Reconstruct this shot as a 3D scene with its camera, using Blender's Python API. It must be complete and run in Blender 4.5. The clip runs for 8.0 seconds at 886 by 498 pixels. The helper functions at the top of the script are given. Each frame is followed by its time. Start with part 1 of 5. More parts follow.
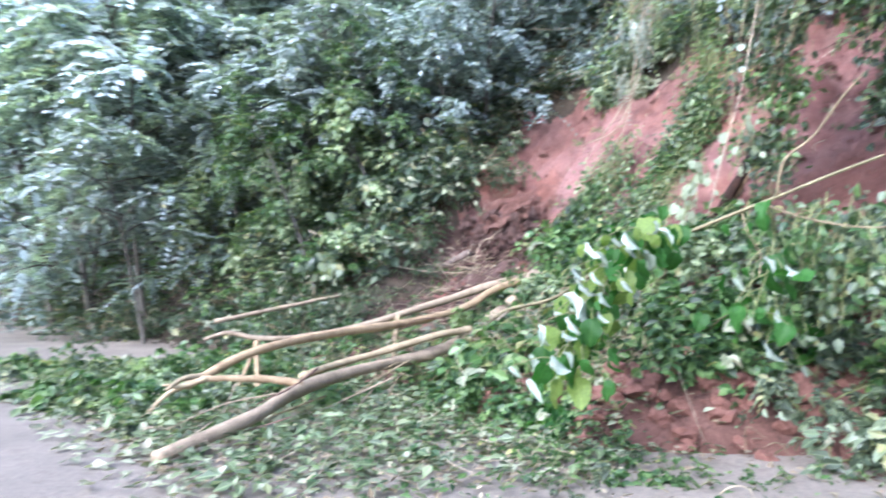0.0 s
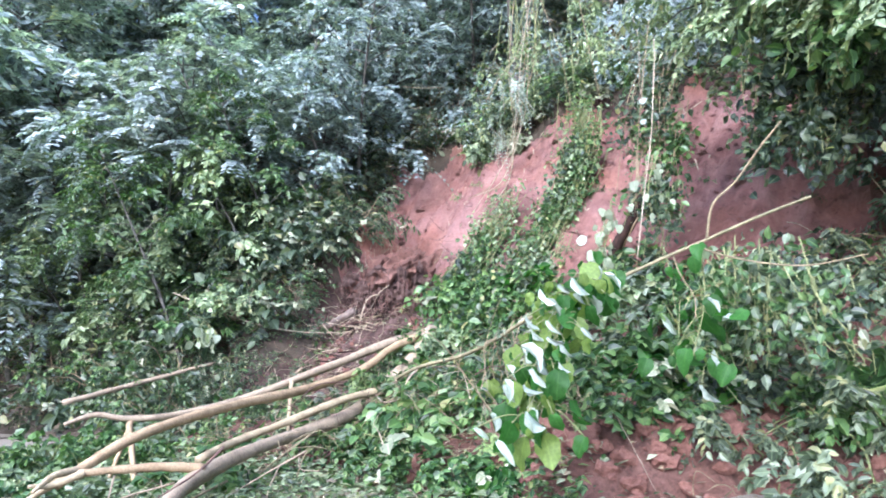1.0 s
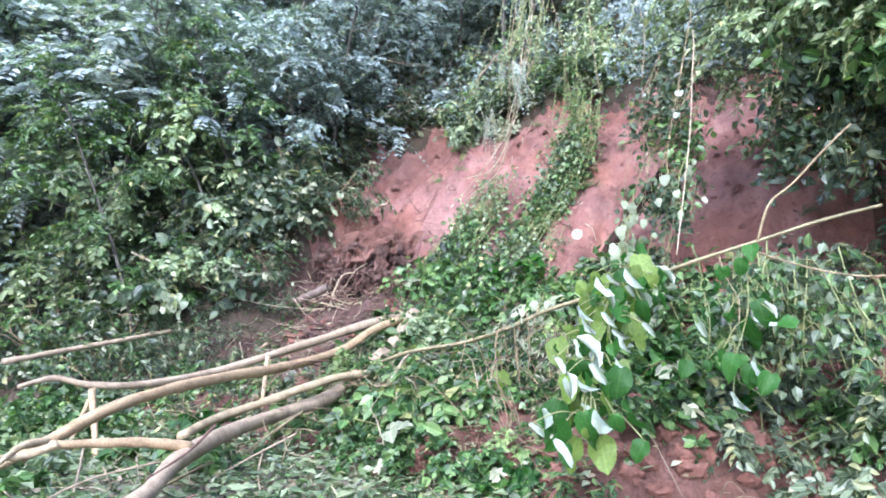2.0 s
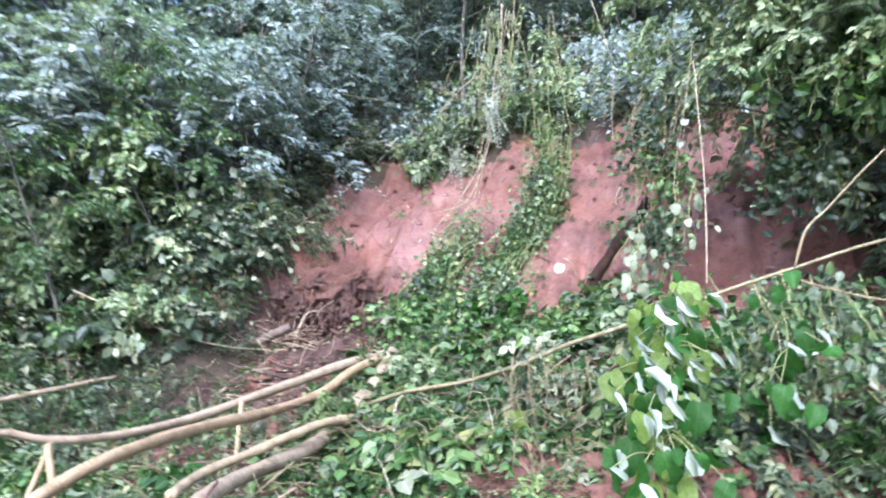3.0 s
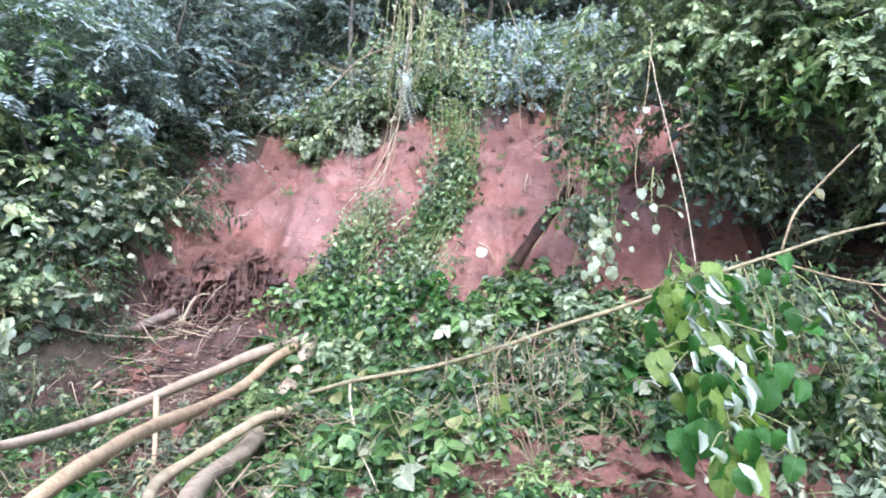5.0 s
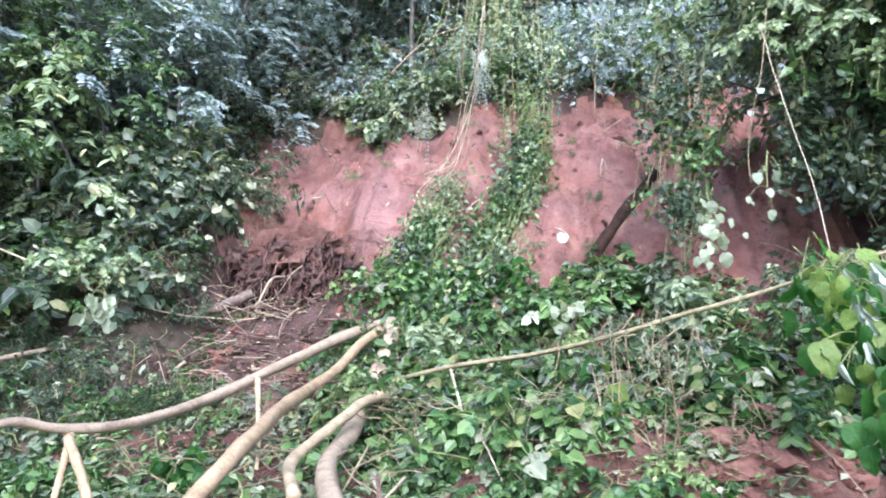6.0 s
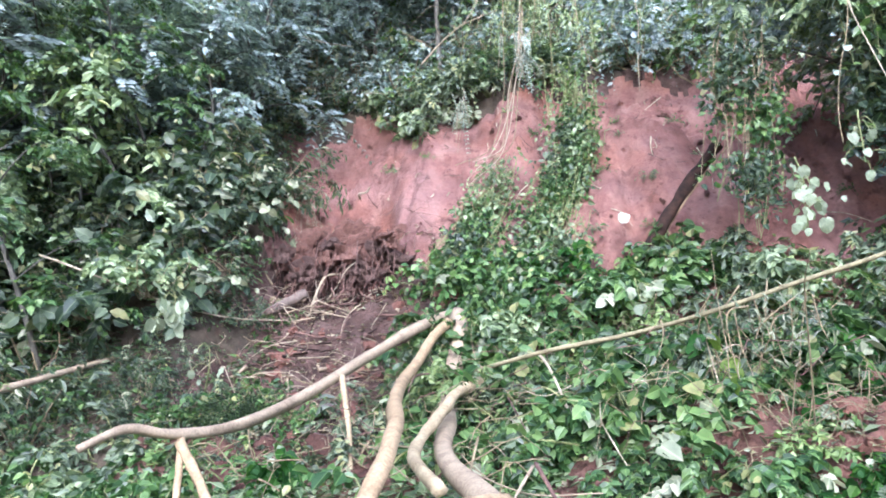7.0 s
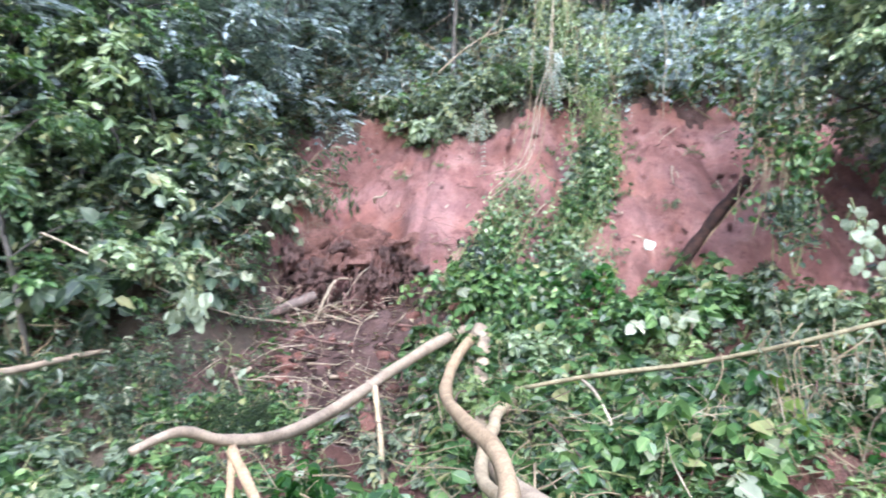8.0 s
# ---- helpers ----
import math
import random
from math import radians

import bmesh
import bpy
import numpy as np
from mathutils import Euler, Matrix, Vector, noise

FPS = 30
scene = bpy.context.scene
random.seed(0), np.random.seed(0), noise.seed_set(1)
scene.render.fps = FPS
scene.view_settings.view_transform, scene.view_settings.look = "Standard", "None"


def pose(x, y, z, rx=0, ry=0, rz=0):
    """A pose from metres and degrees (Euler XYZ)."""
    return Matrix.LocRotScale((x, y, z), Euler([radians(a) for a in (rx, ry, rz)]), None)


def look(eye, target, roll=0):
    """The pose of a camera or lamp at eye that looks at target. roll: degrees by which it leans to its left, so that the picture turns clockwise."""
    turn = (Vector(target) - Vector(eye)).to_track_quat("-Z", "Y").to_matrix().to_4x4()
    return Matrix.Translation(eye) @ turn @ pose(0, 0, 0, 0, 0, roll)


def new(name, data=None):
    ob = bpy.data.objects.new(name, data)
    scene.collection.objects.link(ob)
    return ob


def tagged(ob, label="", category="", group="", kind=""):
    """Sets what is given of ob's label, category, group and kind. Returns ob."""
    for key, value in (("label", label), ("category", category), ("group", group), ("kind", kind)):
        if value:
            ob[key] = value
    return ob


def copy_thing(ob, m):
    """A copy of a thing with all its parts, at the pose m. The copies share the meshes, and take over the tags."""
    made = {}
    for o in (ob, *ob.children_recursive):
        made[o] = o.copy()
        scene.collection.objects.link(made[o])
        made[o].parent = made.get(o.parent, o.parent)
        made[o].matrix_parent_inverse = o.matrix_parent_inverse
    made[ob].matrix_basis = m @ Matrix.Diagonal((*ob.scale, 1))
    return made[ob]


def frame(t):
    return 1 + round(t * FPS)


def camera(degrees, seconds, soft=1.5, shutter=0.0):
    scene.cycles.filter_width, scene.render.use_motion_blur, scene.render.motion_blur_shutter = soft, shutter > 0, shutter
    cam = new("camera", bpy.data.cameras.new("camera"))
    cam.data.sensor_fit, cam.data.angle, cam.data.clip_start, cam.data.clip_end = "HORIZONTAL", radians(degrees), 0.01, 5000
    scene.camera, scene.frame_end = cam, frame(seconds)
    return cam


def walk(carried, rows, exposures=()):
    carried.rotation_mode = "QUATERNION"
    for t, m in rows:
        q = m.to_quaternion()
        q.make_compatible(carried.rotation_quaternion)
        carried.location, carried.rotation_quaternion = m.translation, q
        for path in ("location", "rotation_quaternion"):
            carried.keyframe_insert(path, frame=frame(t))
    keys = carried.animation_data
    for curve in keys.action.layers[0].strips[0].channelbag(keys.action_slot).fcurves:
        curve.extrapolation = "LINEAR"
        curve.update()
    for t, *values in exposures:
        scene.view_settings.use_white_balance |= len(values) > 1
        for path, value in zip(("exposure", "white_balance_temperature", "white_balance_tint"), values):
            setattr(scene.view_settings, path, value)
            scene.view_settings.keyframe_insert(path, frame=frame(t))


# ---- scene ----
cam = camera(67.4, 8.0, soft=1.8, shutter=0.3)
METRES, EYE, TILT, LEAN, TURN = 7.0, 1.4, 3.5, 0.0, 0.0
ROWS = [
    (0.0, 0.0, 0.0, 0.0, 0.0, -0.0, 0.0),
    (0.1, -0.0117, 0.0064, -0.0009, -3.45, 0.73, -0.37),
    (0.2, -0.0234, 0.0128, -0.0018, -6.56, 1.68, -0.11),
    (0.4, -0.0469, 0.0257, -0.0035, -9.57, 5.09, 0.03),
    (0.5, -0.0586, 0.0321, -0.0044, -9.01, 3.99, 0.82),
    (0.8, -0.0843, 0.0583, -0.0055, -12.21, 5.22, -0.1),
    (1.0, -0.1014, 0.0758, -0.0062, -12.96, 4.88, 2.22),
    (1.2, -0.1198, 0.0953, -0.0079, -13.65, 3.76, 0.66),
    (2.3, -0.221, 0.2029, -0.0175, -20.99, 4.28, -2.53),
    (2.5, -0.2394, 0.2224, -0.0192, -22.83, 6.15, -1.79),
    (2.8, -0.2619, 0.2544, -0.0248, -21.62, 8.72, 1.87),
    (3.0, -0.2769, 0.2758, -0.0286, -24.74, 7.65, -1.65),
    (3.2, -0.2949, 0.2906, -0.0284, -30.36, 7.31, -0.34),
    (3.5, -0.3219, 0.3129, -0.0282, -31.04, 5.7, -0.82),
    (3.8, -0.3404, 0.3395, -0.0334, -34.79, 7.3, -0.91),
    (4.0, -0.3528, 0.3572, -0.0368, -34.76, 7.37, -0.86),
    (4.2, -0.3658, 0.3742, -0.0378, -37.18, 6.42, -2.08),
    (5.3, -0.437, 0.4678, -0.0435, -40.0, 7.32, -1.24),
    (5.5, -0.45, 0.4848, -0.0445, -38.91, 7.95, -2.09),
    (5.7, -0.4676, 0.5036, -0.0458, -40.04, 7.98, -0.04),
    (5.8, -0.4763, 0.5129, -0.0464, -38.83, 6.94, 0.18),
    (5.9, -0.4851, 0.5223, -0.0471, -37.23, 5.91, -1.49),
    (6.0, -0.4939, 0.5317, -0.0477, -37.74, 5.89, -2.27),
    (6.3, -0.5165, 0.5636, -0.0545, -35.87, 8.92, -1.45),
    (6.5, -0.5315, 0.5849, -0.0591, -32.58, 7.3, -0.3),
    (6.6, -0.537, 0.5938, -0.0605, -32.08, 6.79, -0.41),
    (6.8, -0.5481, 0.6115, -0.0633, -33.28, 6.32, -1.7),
    (7.0, -0.5592, 0.6293, -0.0661, -36.99, 5.79, 0.86),
    (7.3, -0.5815, 0.6618, -0.0657, -39.16, 5.34, -1.98),
    (7.5, -0.5963, 0.6834, -0.0654, -38.52, 7.67, -2.09),
    (7.6, -0.6015, 0.6942, -0.0663, -38.31, 7.31, -0.84),
    (7.8, -0.612, 0.7159, -0.0681, -37.75, 6.58, -1.81),
    (7.9, -0.6173, 0.7267, -0.069, -38.53, 6.8, -3.11),
    (8.0, -0.6225, 0.7375, -0.0699, -40.63, 7.11, -3.47),
]
walk(cam, [(t, pose(0, 0, EYE, TILT, LEAN, TURN) @ pose(METRES * x, METRES * y, METRES * z, 90 + pitch, roll, yaw)) for t, x, y, z, yaw, pitch, roll in ROWS],
     exposures=[(0.0, 1.98, 4870, 15), (4.0, 1.93, 4910, 15), (6.0, 1.89, 4910, 15), (8.0, 1.89, 4910, 15)])

# ---- light: an overcast sky, brightest over the open road ----
world = bpy.data.worlds.new("overcast")
scene.world = world
world.use_nodes = True
wn, wl = world.node_tree.nodes, world.node_tree.links
sky = wn.new("ShaderNodeTexSky")
sky.sky_type, sky.sun_disc = "NISHITA", False
sky.sun_elevation, sky.sun_rotation = radians(39), radians(219)
sky.air_density, sky.dust_density = 1.0, 6.0
wn["Background"].inputs["Strength"].default_value = 0.15
wl.new(sky.outputs["Color"], wn["Background"].inputs["Color"])
sun = new("sun", bpy.data.lights.new("sun", "SUN"))
sun.data.energy, sun.data.angle, sun.data.color = 1.15, radians(50), (1.0, 0.97, 0.93)
sun.matrix_world = look((0, 0, 22), (22.0, 27.0, -6.2))


# ---- materials ----
def tree_of(name):
    mat = bpy.data.materials.new(name)
    mat.use_nodes = True
    return mat, mat.node_tree.nodes, mat.node_tree.links, mat.node_tree.nodes["Principled BSDF"]


def ramp(nodes, stops):
    r = nodes.new("ShaderNodeValToRGB")
    while len(r.color_ramp.elements) < len(stops):
        r.color_ramp.elements.new(0.5)
    for e, (p, c) in zip(r.color_ramp.elements, stops):
        e.position, e.color = p, (*c, 1)
    return r


def noise_of(nodes, links, scale, detail=5, rough=0.6, coord="Object"):
    tc, n = nodes.new("ShaderNodeTexCoord"), nodes.new("ShaderNodeTexNoise")
    n.inputs["Scale"].default_value, n.inputs["Detail"].default_value, n.inputs["Roughness"].default_value = scale, detail, rough
    links.new(tc.outputs[coord], n.inputs["Vector"])
    return n


def bump(nodes, links, height, bsdf, strength, distance):
    b = nodes.new("ShaderNodeBump")
    b.inputs["Strength"].default_value, b.inputs["Distance"].default_value = strength, distance
    links.new(height, b.inputs["Height"])
    links.new(b.outputs["Normal"], bsdf.inputs["Normal"])


def mixed(nodes, links, fac, a, b, mode="MIX"):
    m = nodes.new("ShaderNodeMix")
    m.data_type, m.blend_type = "RGBA", mode
    for value, at in ((fac, 0), (a, 6), (b, 7)):
        if isinstance(value, (int, float)):
            m.inputs[at].default_value = value
        elif isinstance(value, tuple):
            m.inputs[at].default_value = (*value, 1)
        else:
            links.new(value, m.inputs[at])
    return m.outputs[2]


def earth(name, stops, scale, rough=0.9, spots=(0.07, 0.03, 0.02), spot_amount=0.35, relief=0.7, streak=None, grit=(0.66, 1.25), tints=None):
    mat, n, l, p = tree_of(name)
    big, fine, lump = noise_of(n, l, scale), noise_of(n, l, scale * 22, 6, 0.75), noise_of(n, l, scale * 5, 5, 0.65)
    pits = noise_of(n, l, scale * 13, 3, 0.5)
    col = ramp(n, stops)
    l.new(big.outputs["Fac"], col.inputs["Fac"])
    c = col.outputs["Color"]
    if streak:
        wash, turn = noise_of(n, l, 1.0, 4, 0.55), n.new("ShaderNodeMapping")
        turn.inputs["Scale"].default_value = (2.2, 2.2, 0.35)
        l.new(wash.inputs["Vector"].links[0].from_socket, turn.inputs["Vector"])
        l.new(turn.outputs["Vector"], wash.inputs["Vector"])
        band = ramp(n, [(0.5, (0, 0, 0)), (0.66, (0.75, 0.75, 0.75))])
        l.new(wash.outputs["Fac"], band.inputs["Fac"])
        c = mixed(n, l, band.outputs["Color"], c, streak)
    if tints:
        for k, (tint, amount) in enumerate(tints):
            patch = noise_of(n, l, 0.42 + 0.23 * k, 4, 0.6)
            patch.noise_dimensions, patch.inputs["W"].default_value = "4D", 3.0 + 5 * k
            edge = ramp(n, [(0.46, (0, 0, 0)), (0.62, (amount,) * 3)])
            l.new(patch.outputs["Fac"], edge.inputs["Fac"])
            c = mixed(n, l, edge.outputs["Color"], c, tint)
    for source, lo in ((lump, 0.58), (pits, 0.64)):
        spot = ramp(n, [(lo, (0, 0, 0)), (lo + 0.07, (1, 1, 1))])
        l.new(source.outputs["Fac"], spot.inputs["Fac"])
        amount = n.new("ShaderNodeMath")
        amount.operation, amount.inputs[1].default_value = "MULTIPLY", spot_amount
        l.new(spot.outputs["Color"], amount.inputs[0])
        c = mixed(n, l, amount.outputs[0], c, spots)
    grain = ramp(n, [(0.3, (grit[0],) * 3), (0.7, (grit[1],) * 3)])
    l.new(fine.outputs["Fac"], grain.inputs["Fac"])
    l.new(mixed(n, l, 1.0, c, grain.outputs["Color"], "MULTIPLY"), p.inputs["Base Color"])
    p.inputs["Roughness"].default_value = rough
    p.inputs["Specular IOR Level"].default_value = 0.25
    both = n.new("ShaderNodeMath")
    both.operation = "ADD"
    l.new(fine.outputs["Fac"], both.inputs[0])
    l.new(lump.outputs["Fac"], both.inputs[1])
    bump(n, l, both.outputs[0], p, relief, 0.08)
    return mat


def bark(name, dark, light, scale=6.0, rough=0.75):
    mat, n, l, p = tree_of(name)
    big, fine = noise_of(n, l, scale), noise_of(n, l, scale * 9, 6, 0.7)
    col = ramp(n, [(0.3, dark), (0.62, light)])
    l.new(big.outputs["Fac"], col.inputs["Fac"])
    grain = ramp(n, [(0.35, (0.7, 0.7, 0.7)), (0.65, (1.15, 1.15, 1.15))])
    l.new(fine.outputs["Fac"], grain.inputs["Fac"])
    l.new(mixed(n, l, 1.0, col.outputs["Color"], grain.outputs["Color"], "MULTIPLY"), p.inputs["Base Color"])
    p.inputs["Roughness"].default_value, p.inputs["Specular IOR Level"].default_value = rough, 0.25
    bump(n, l, fine.outputs["Fac"], p, 0.5, 0.01)
    return mat


def leaf_mat(name, a, b, c, rough=0.36, through_light=0.34, rare=(0.27, 0.26, 0.09), rare_from=0.985, gloss=0.45, grey=0.8, vein=0.28):
    """A waxy leaf: three tones from leaf to leaf, a paler midrib, some yellowing ones, light coming through."""
    mat, n, l, p = tree_of(name)
    geo, obj = n.new("ShaderNodeNewGeometry"), n.new("ShaderNodeObjectInfo")
    tone = ramp(n, [(0.0, tuple(v * 0.55 for v in a)), (0.3, a), (0.62, b), (rare_from - 0.03, c), (rare_from, rare)])
    l.new(geo.outputs["Random Per Island"], tone.inputs["Fac"])
    hsv = n.new("ShaderNodeHueSaturation")
    hsv.inputs["Saturation"].default_value = grey
    mul = n.new("ShaderNodeMapRange")
    mul.inputs["To Min"].default_value, mul.inputs["To Max"].default_value = 0.7, 1.25
    l.new(obj.outputs["Random"], mul.inputs["Value"])
    l.new(mul.outputs["Result"], hsv.inputs["Value"])
    l.new(tone.outputs["Color"], hsv.inputs["Color"])
    uv, sep = n.new("ShaderNodeUVMap"), n.new("ShaderNodeSeparateXYZ")
    l.new(uv.outputs["UV"], sep.inputs["Vector"])
    off = n.new("ShaderNodeMath")
    off.operation, off.inputs[1].default_value = "SUBTRACT", 0.5
    l.new(sep.outputs["X"], off.inputs[0])
    mod = n.new("ShaderNodeMath")
    mod.operation = "ABSOLUTE"
    l.new(off.outputs[0], mod.inputs[0])
    rib = ramp(n, [(0.0, (vein, vein, vein)), (0.05, (0, 0, 0))])
    l.new(mod.outputs[0], rib.inputs["Fac"])
    pale = tuple(min(1, v * 1.8 + 0.05) for v in c)
    blot = noise_of(n, l, 9.0, 4)
    mott = ramp(n, [(0.35, (0.75, 0.78, 0.75)), (0.65, (1.15, 1.12, 1.1))])
    l.new(blot.outputs["Fac"], mott.inputs["Fac"])
    col = mixed(n, l, rib.outputs["Color"], hsv.outputs["Color"], pale)
    col = mixed(n, l, 1.0, col, mott.outputs["Color"], "MULTIPLY")
    l.new(col, p.inputs["Base Color"])
    p.inputs["Roughness"].default_value = rough
    p.inputs["Specular IOR Level"].default_value = gloss
    bump(n, l, blot.outputs["Fac"], p, 0.25, 0.02)
    tl = n.new("ShaderNodeBsdfTranslucent")
    l.new(mixed(n, l, 1.0, col, (1.3, 1.5, 0.6), "MULTIPLY"), tl.inputs["Color"])
    mx = n.new("ShaderNodeMixShader")
    mx.inputs["Fac"].default_value = through_light
    l.new(p.outputs["BSDF"], mx.inputs[1])
    l.new(tl.outputs["BSDF"], mx.inputs[2])
    l.new(mx.outputs["Shader"], n["Material Output"].inputs["Surface"])
    return mat


SCAR = earth("red_laterite", [(0.32, (0.14, 0.062, 0.05)), (0.47, (0.255, 0.125, 0.103)), (0.66, (0.32, 0.172, 0.143))], 0.75, 0.9, (0.085, 0.038, 0.03), 0.5, 1.0, (0.37, 0.215, 0.18), (0.8, 1.16),
             (((0.3, 0.125, 0.075), 0.7), ((0.2, 0.12, 0.115), 0.6), ((0.13, 0.06, 0.048), 0.65)))
HUMUS = earth("leaf_mould", [(0.3, (0.045, 0.036, 0.026)), (0.7, (0.1, 0.075, 0.05))], 1.5)
CLOD = earth("red_clod", [(0.3, (0.135, 0.06, 0.042)), (0.7, (0.265, 0.132, 0.098))], 2.5, relief=0.6, spot_amount=0.2)
# Wet soil, blackened further to paint the shade inside the hollows.
SHADED_SOIL = earth("shaded_wet_soil", [(0.3, (0.025, 0.015, 0.013)), (0.7, (0.07, 0.04, 0.034))], 3.0)
TORN = earth("torn_subsoil", [(0.32, (0.06, 0.036, 0.029)), (0.5, (0.12, 0.072, 0.058)), (0.68, (0.21, 0.135, 0.113))], 2.2, 0.9, (0.04, 0.024, 0.02), 0.6, 1.0)
SLUMP = earth("slumped_soil", [(0.32, (0.085, 0.04, 0.029)), (0.5, (0.16, 0.079, 0.058)), (0.68, (0.235, 0.127, 0.096))], 1.3, 0.9, (0.05, 0.025, 0.02), 0.5, 1.0)
ASPHALT = earth("wet_asphalt", [(0.3, (0.165, 0.14, 0.112)), (0.7, (0.24, 0.205, 0.165))], 0.9, 0.65, (0.13, 0.09, 0.07), 0.4, 0.25)
GROUND = earth("verge_earth", [(0.3, (0.08, 0.06, 0.04)), (0.7, (0.15, 0.1, 0.06))], 0.8)
BARK_TAN = bark("tan_bark", (0.21, 0.145, 0.08), (0.37, 0.27, 0.155))
BARK_PALE = bark("peeled_bark", (0.25, 0.19, 0.11), (0.43, 0.345, 0.21))
BARK_GREY = bark("grey_brown_bark", (0.2, 0.15, 0.1), (0.35, 0.275, 0.185))
BARK_DARK = bark("dark_wet_bark", (0.01, 0.006, 0.0045), (0.04, 0.02, 0.013), 9.0, 0.9)
BARK_FOREST = bark("lichen_grey_bark", (0.05, 0.045, 0.035), (0.13, 0.12, 0.1))
BARK_OLD = bark("weathered_bark", (0.08, 0.06, 0.048), (0.17, 0.13, 0.105))
ROOT = bark("root_bark", (0.055, 0.03, 0.025), (0.19, 0.11, 0.085), 9)
TWIG = bark("twig_bark", (0.12, 0.09, 0.05), (0.3, 0.24, 0.14), 9)
STRAW = bark("dry_straw", (0.24, 0.19, 0.12), (0.44, 0.37, 0.26), 9)
BOUGH = bark("bough_bark", (0.13, 0.11, 0.06), (0.27, 0.235, 0.13), 9)
GREEN_STEM = bark("green_stem", (0.1, 0.12, 0.04), (0.25, 0.26, 0.11), 9)
LEAF_FRESH = leaf_mat("fresh_leaf", (0.03, 0.078, 0.016), (0.066, 0.138, 0.028), (0.15, 0.235, 0.06), 0.36, grey=0.88, gloss=0.45)
# Dull forest green, darkened further so that shade sits in the colour.
LEAF_SHADED = leaf_mat("shaded_forest_leaf", (0.03, 0.056, 0.031), (0.062, 0.1, 0.052), (0.145, 0.188, 0.1), 0.34, 0.48, gloss=0.5)
LEAF_GREY = leaf_mat("grey_green_leaf", (0.058, 0.085, 0.044), (0.108, 0.145, 0.074), (0.2, 0.245, 0.135), 0.4, 0.36)
# Leaf green pushed pale and blue to paint haze over the upper forest.
LEAF_HAZE = leaf_mat("haze_tinted_leaf", (0.125, 0.178, 0.186), (0.225, 0.292, 0.305), (0.36, 0.425, 0.44), 0.44, 0.32)
# Silvery fronds, paled and blued further for the same haze.
LEAF_SILVER_HAZE = leaf_mat("silvery_haze_leaf", (0.17, 0.222, 0.232), (0.275, 0.335, 0.35), (0.41, 0.47, 0.485), 0.44, 0.32)
LEAF_CREAM = leaf_mat("light_green_leaf", (0.095, 0.15, 0.052), (0.17, 0.23, 0.086), (0.29, 0.35, 0.16), 0.42, 0.25)
LEAF_YELLOW = leaf_mat("yellow_green_leaf", (0.1, 0.17, 0.03), (0.17, 0.25, 0.05), (0.26, 0.34, 0.1), 0.42)
LEAF_PALE = leaf_mat("pale_leaf", (0.18, 0.205, 0.105), (0.26, 0.28, 0.16), (0.34, 0.355, 0.225), 0.5, 0.15, (0.35, 0.31, 0.2))
LEAF_BIG = leaf_mat("big_heart_leaf", (0.026, 0.082, 0.018), (0.045, 0.125, 0.022), (0.1, 0.2, 0.025), 0.5, 0.5, gloss=0.25, grey=1.0, vein=0.1)
# Lit copy of the heart leaf: backlight is put into its yellow-green.
LEAF_BIG_BACKLIT = leaf_mat("backlit_heart_leaf", (0.11, 0.18, 0.016), (0.16, 0.24, 0.02), (0.23, 0.31, 0.03), 0.5, 0.55, gloss=0.35, grey=0.85, vein=0.15)
LEAF_UNDER = leaf_mat("pale_leaf_underside", (0.26, 0.32, 0.26), (0.33, 0.39, 0.32), (0.41, 0.46, 0.39), 0.6, 0.2, gloss=0.3, vein=0.1)
LEAF_WHITE = leaf_mat("whitish_round_leaf", (0.2, 0.24, 0.14), (0.27, 0.31, 0.19), (0.36, 0.39, 0.26), 0.5, 0.3, gloss=0.3, vein=0.1)
LEAF_DRY = leaf_mat("withered_leaf", (0.16, 0.11, 0.05), (0.28, 0.2, 0.1), (0.4, 0.33, 0.2), 0.6, 0.1)


# ---- the lie of the land: s runs along the road, d from the walker's line into the bank ----
def xy(s, d):
    return -0.65 * s + 0.76 * d, 0.76 * s + 0.65 * d


def ease(a, b, x):
    t = min(1.0, max(0.0, (x - a) / (b - a)))
    return t * t * (3 - 2 * t)


TOE = ([4.95, 5.15, 5.5, 6, 7, 8, 9, 9.8, 11, 13, 13.2, 15, 20, 40], [-0.1, 0.12, 0.4, 0.55, 0.65, 0.95, 1.6, 2.3, 3.8, 6.1, 6.75, 8, 13, 34])
LOGS = ([5.3, 6.5, 7.7, 8.5, 9, 9.8, 11, 13, 13.2, 15, 20, 40], [-0.1, 0.2, 0.6, 1.05, 1.5, 2.3, 3.8, 6.1, 6.75, 8, 13, 34])
LEFT = ([6.3, 7, 8, 9, 11, 13, 20, 40], [-0.1, 0.5, 1.6, 3.0, 4.8, 6.8, 13.5, 34])


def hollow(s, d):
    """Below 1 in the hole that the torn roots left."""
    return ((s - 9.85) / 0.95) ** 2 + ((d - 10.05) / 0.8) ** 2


def set_back(s, d):
    """How far the upper bank lies back behind the torn roots and beyond."""
    return 1.0 * ease(8.4, 9.9, s) * ease(10.4, 11.6, d)


def toe_shift(s):
    """The foot of the heap draws back from the road along its nearer end."""
    return 0.95 * min(1.5, max(0.0, 3.6 - s))


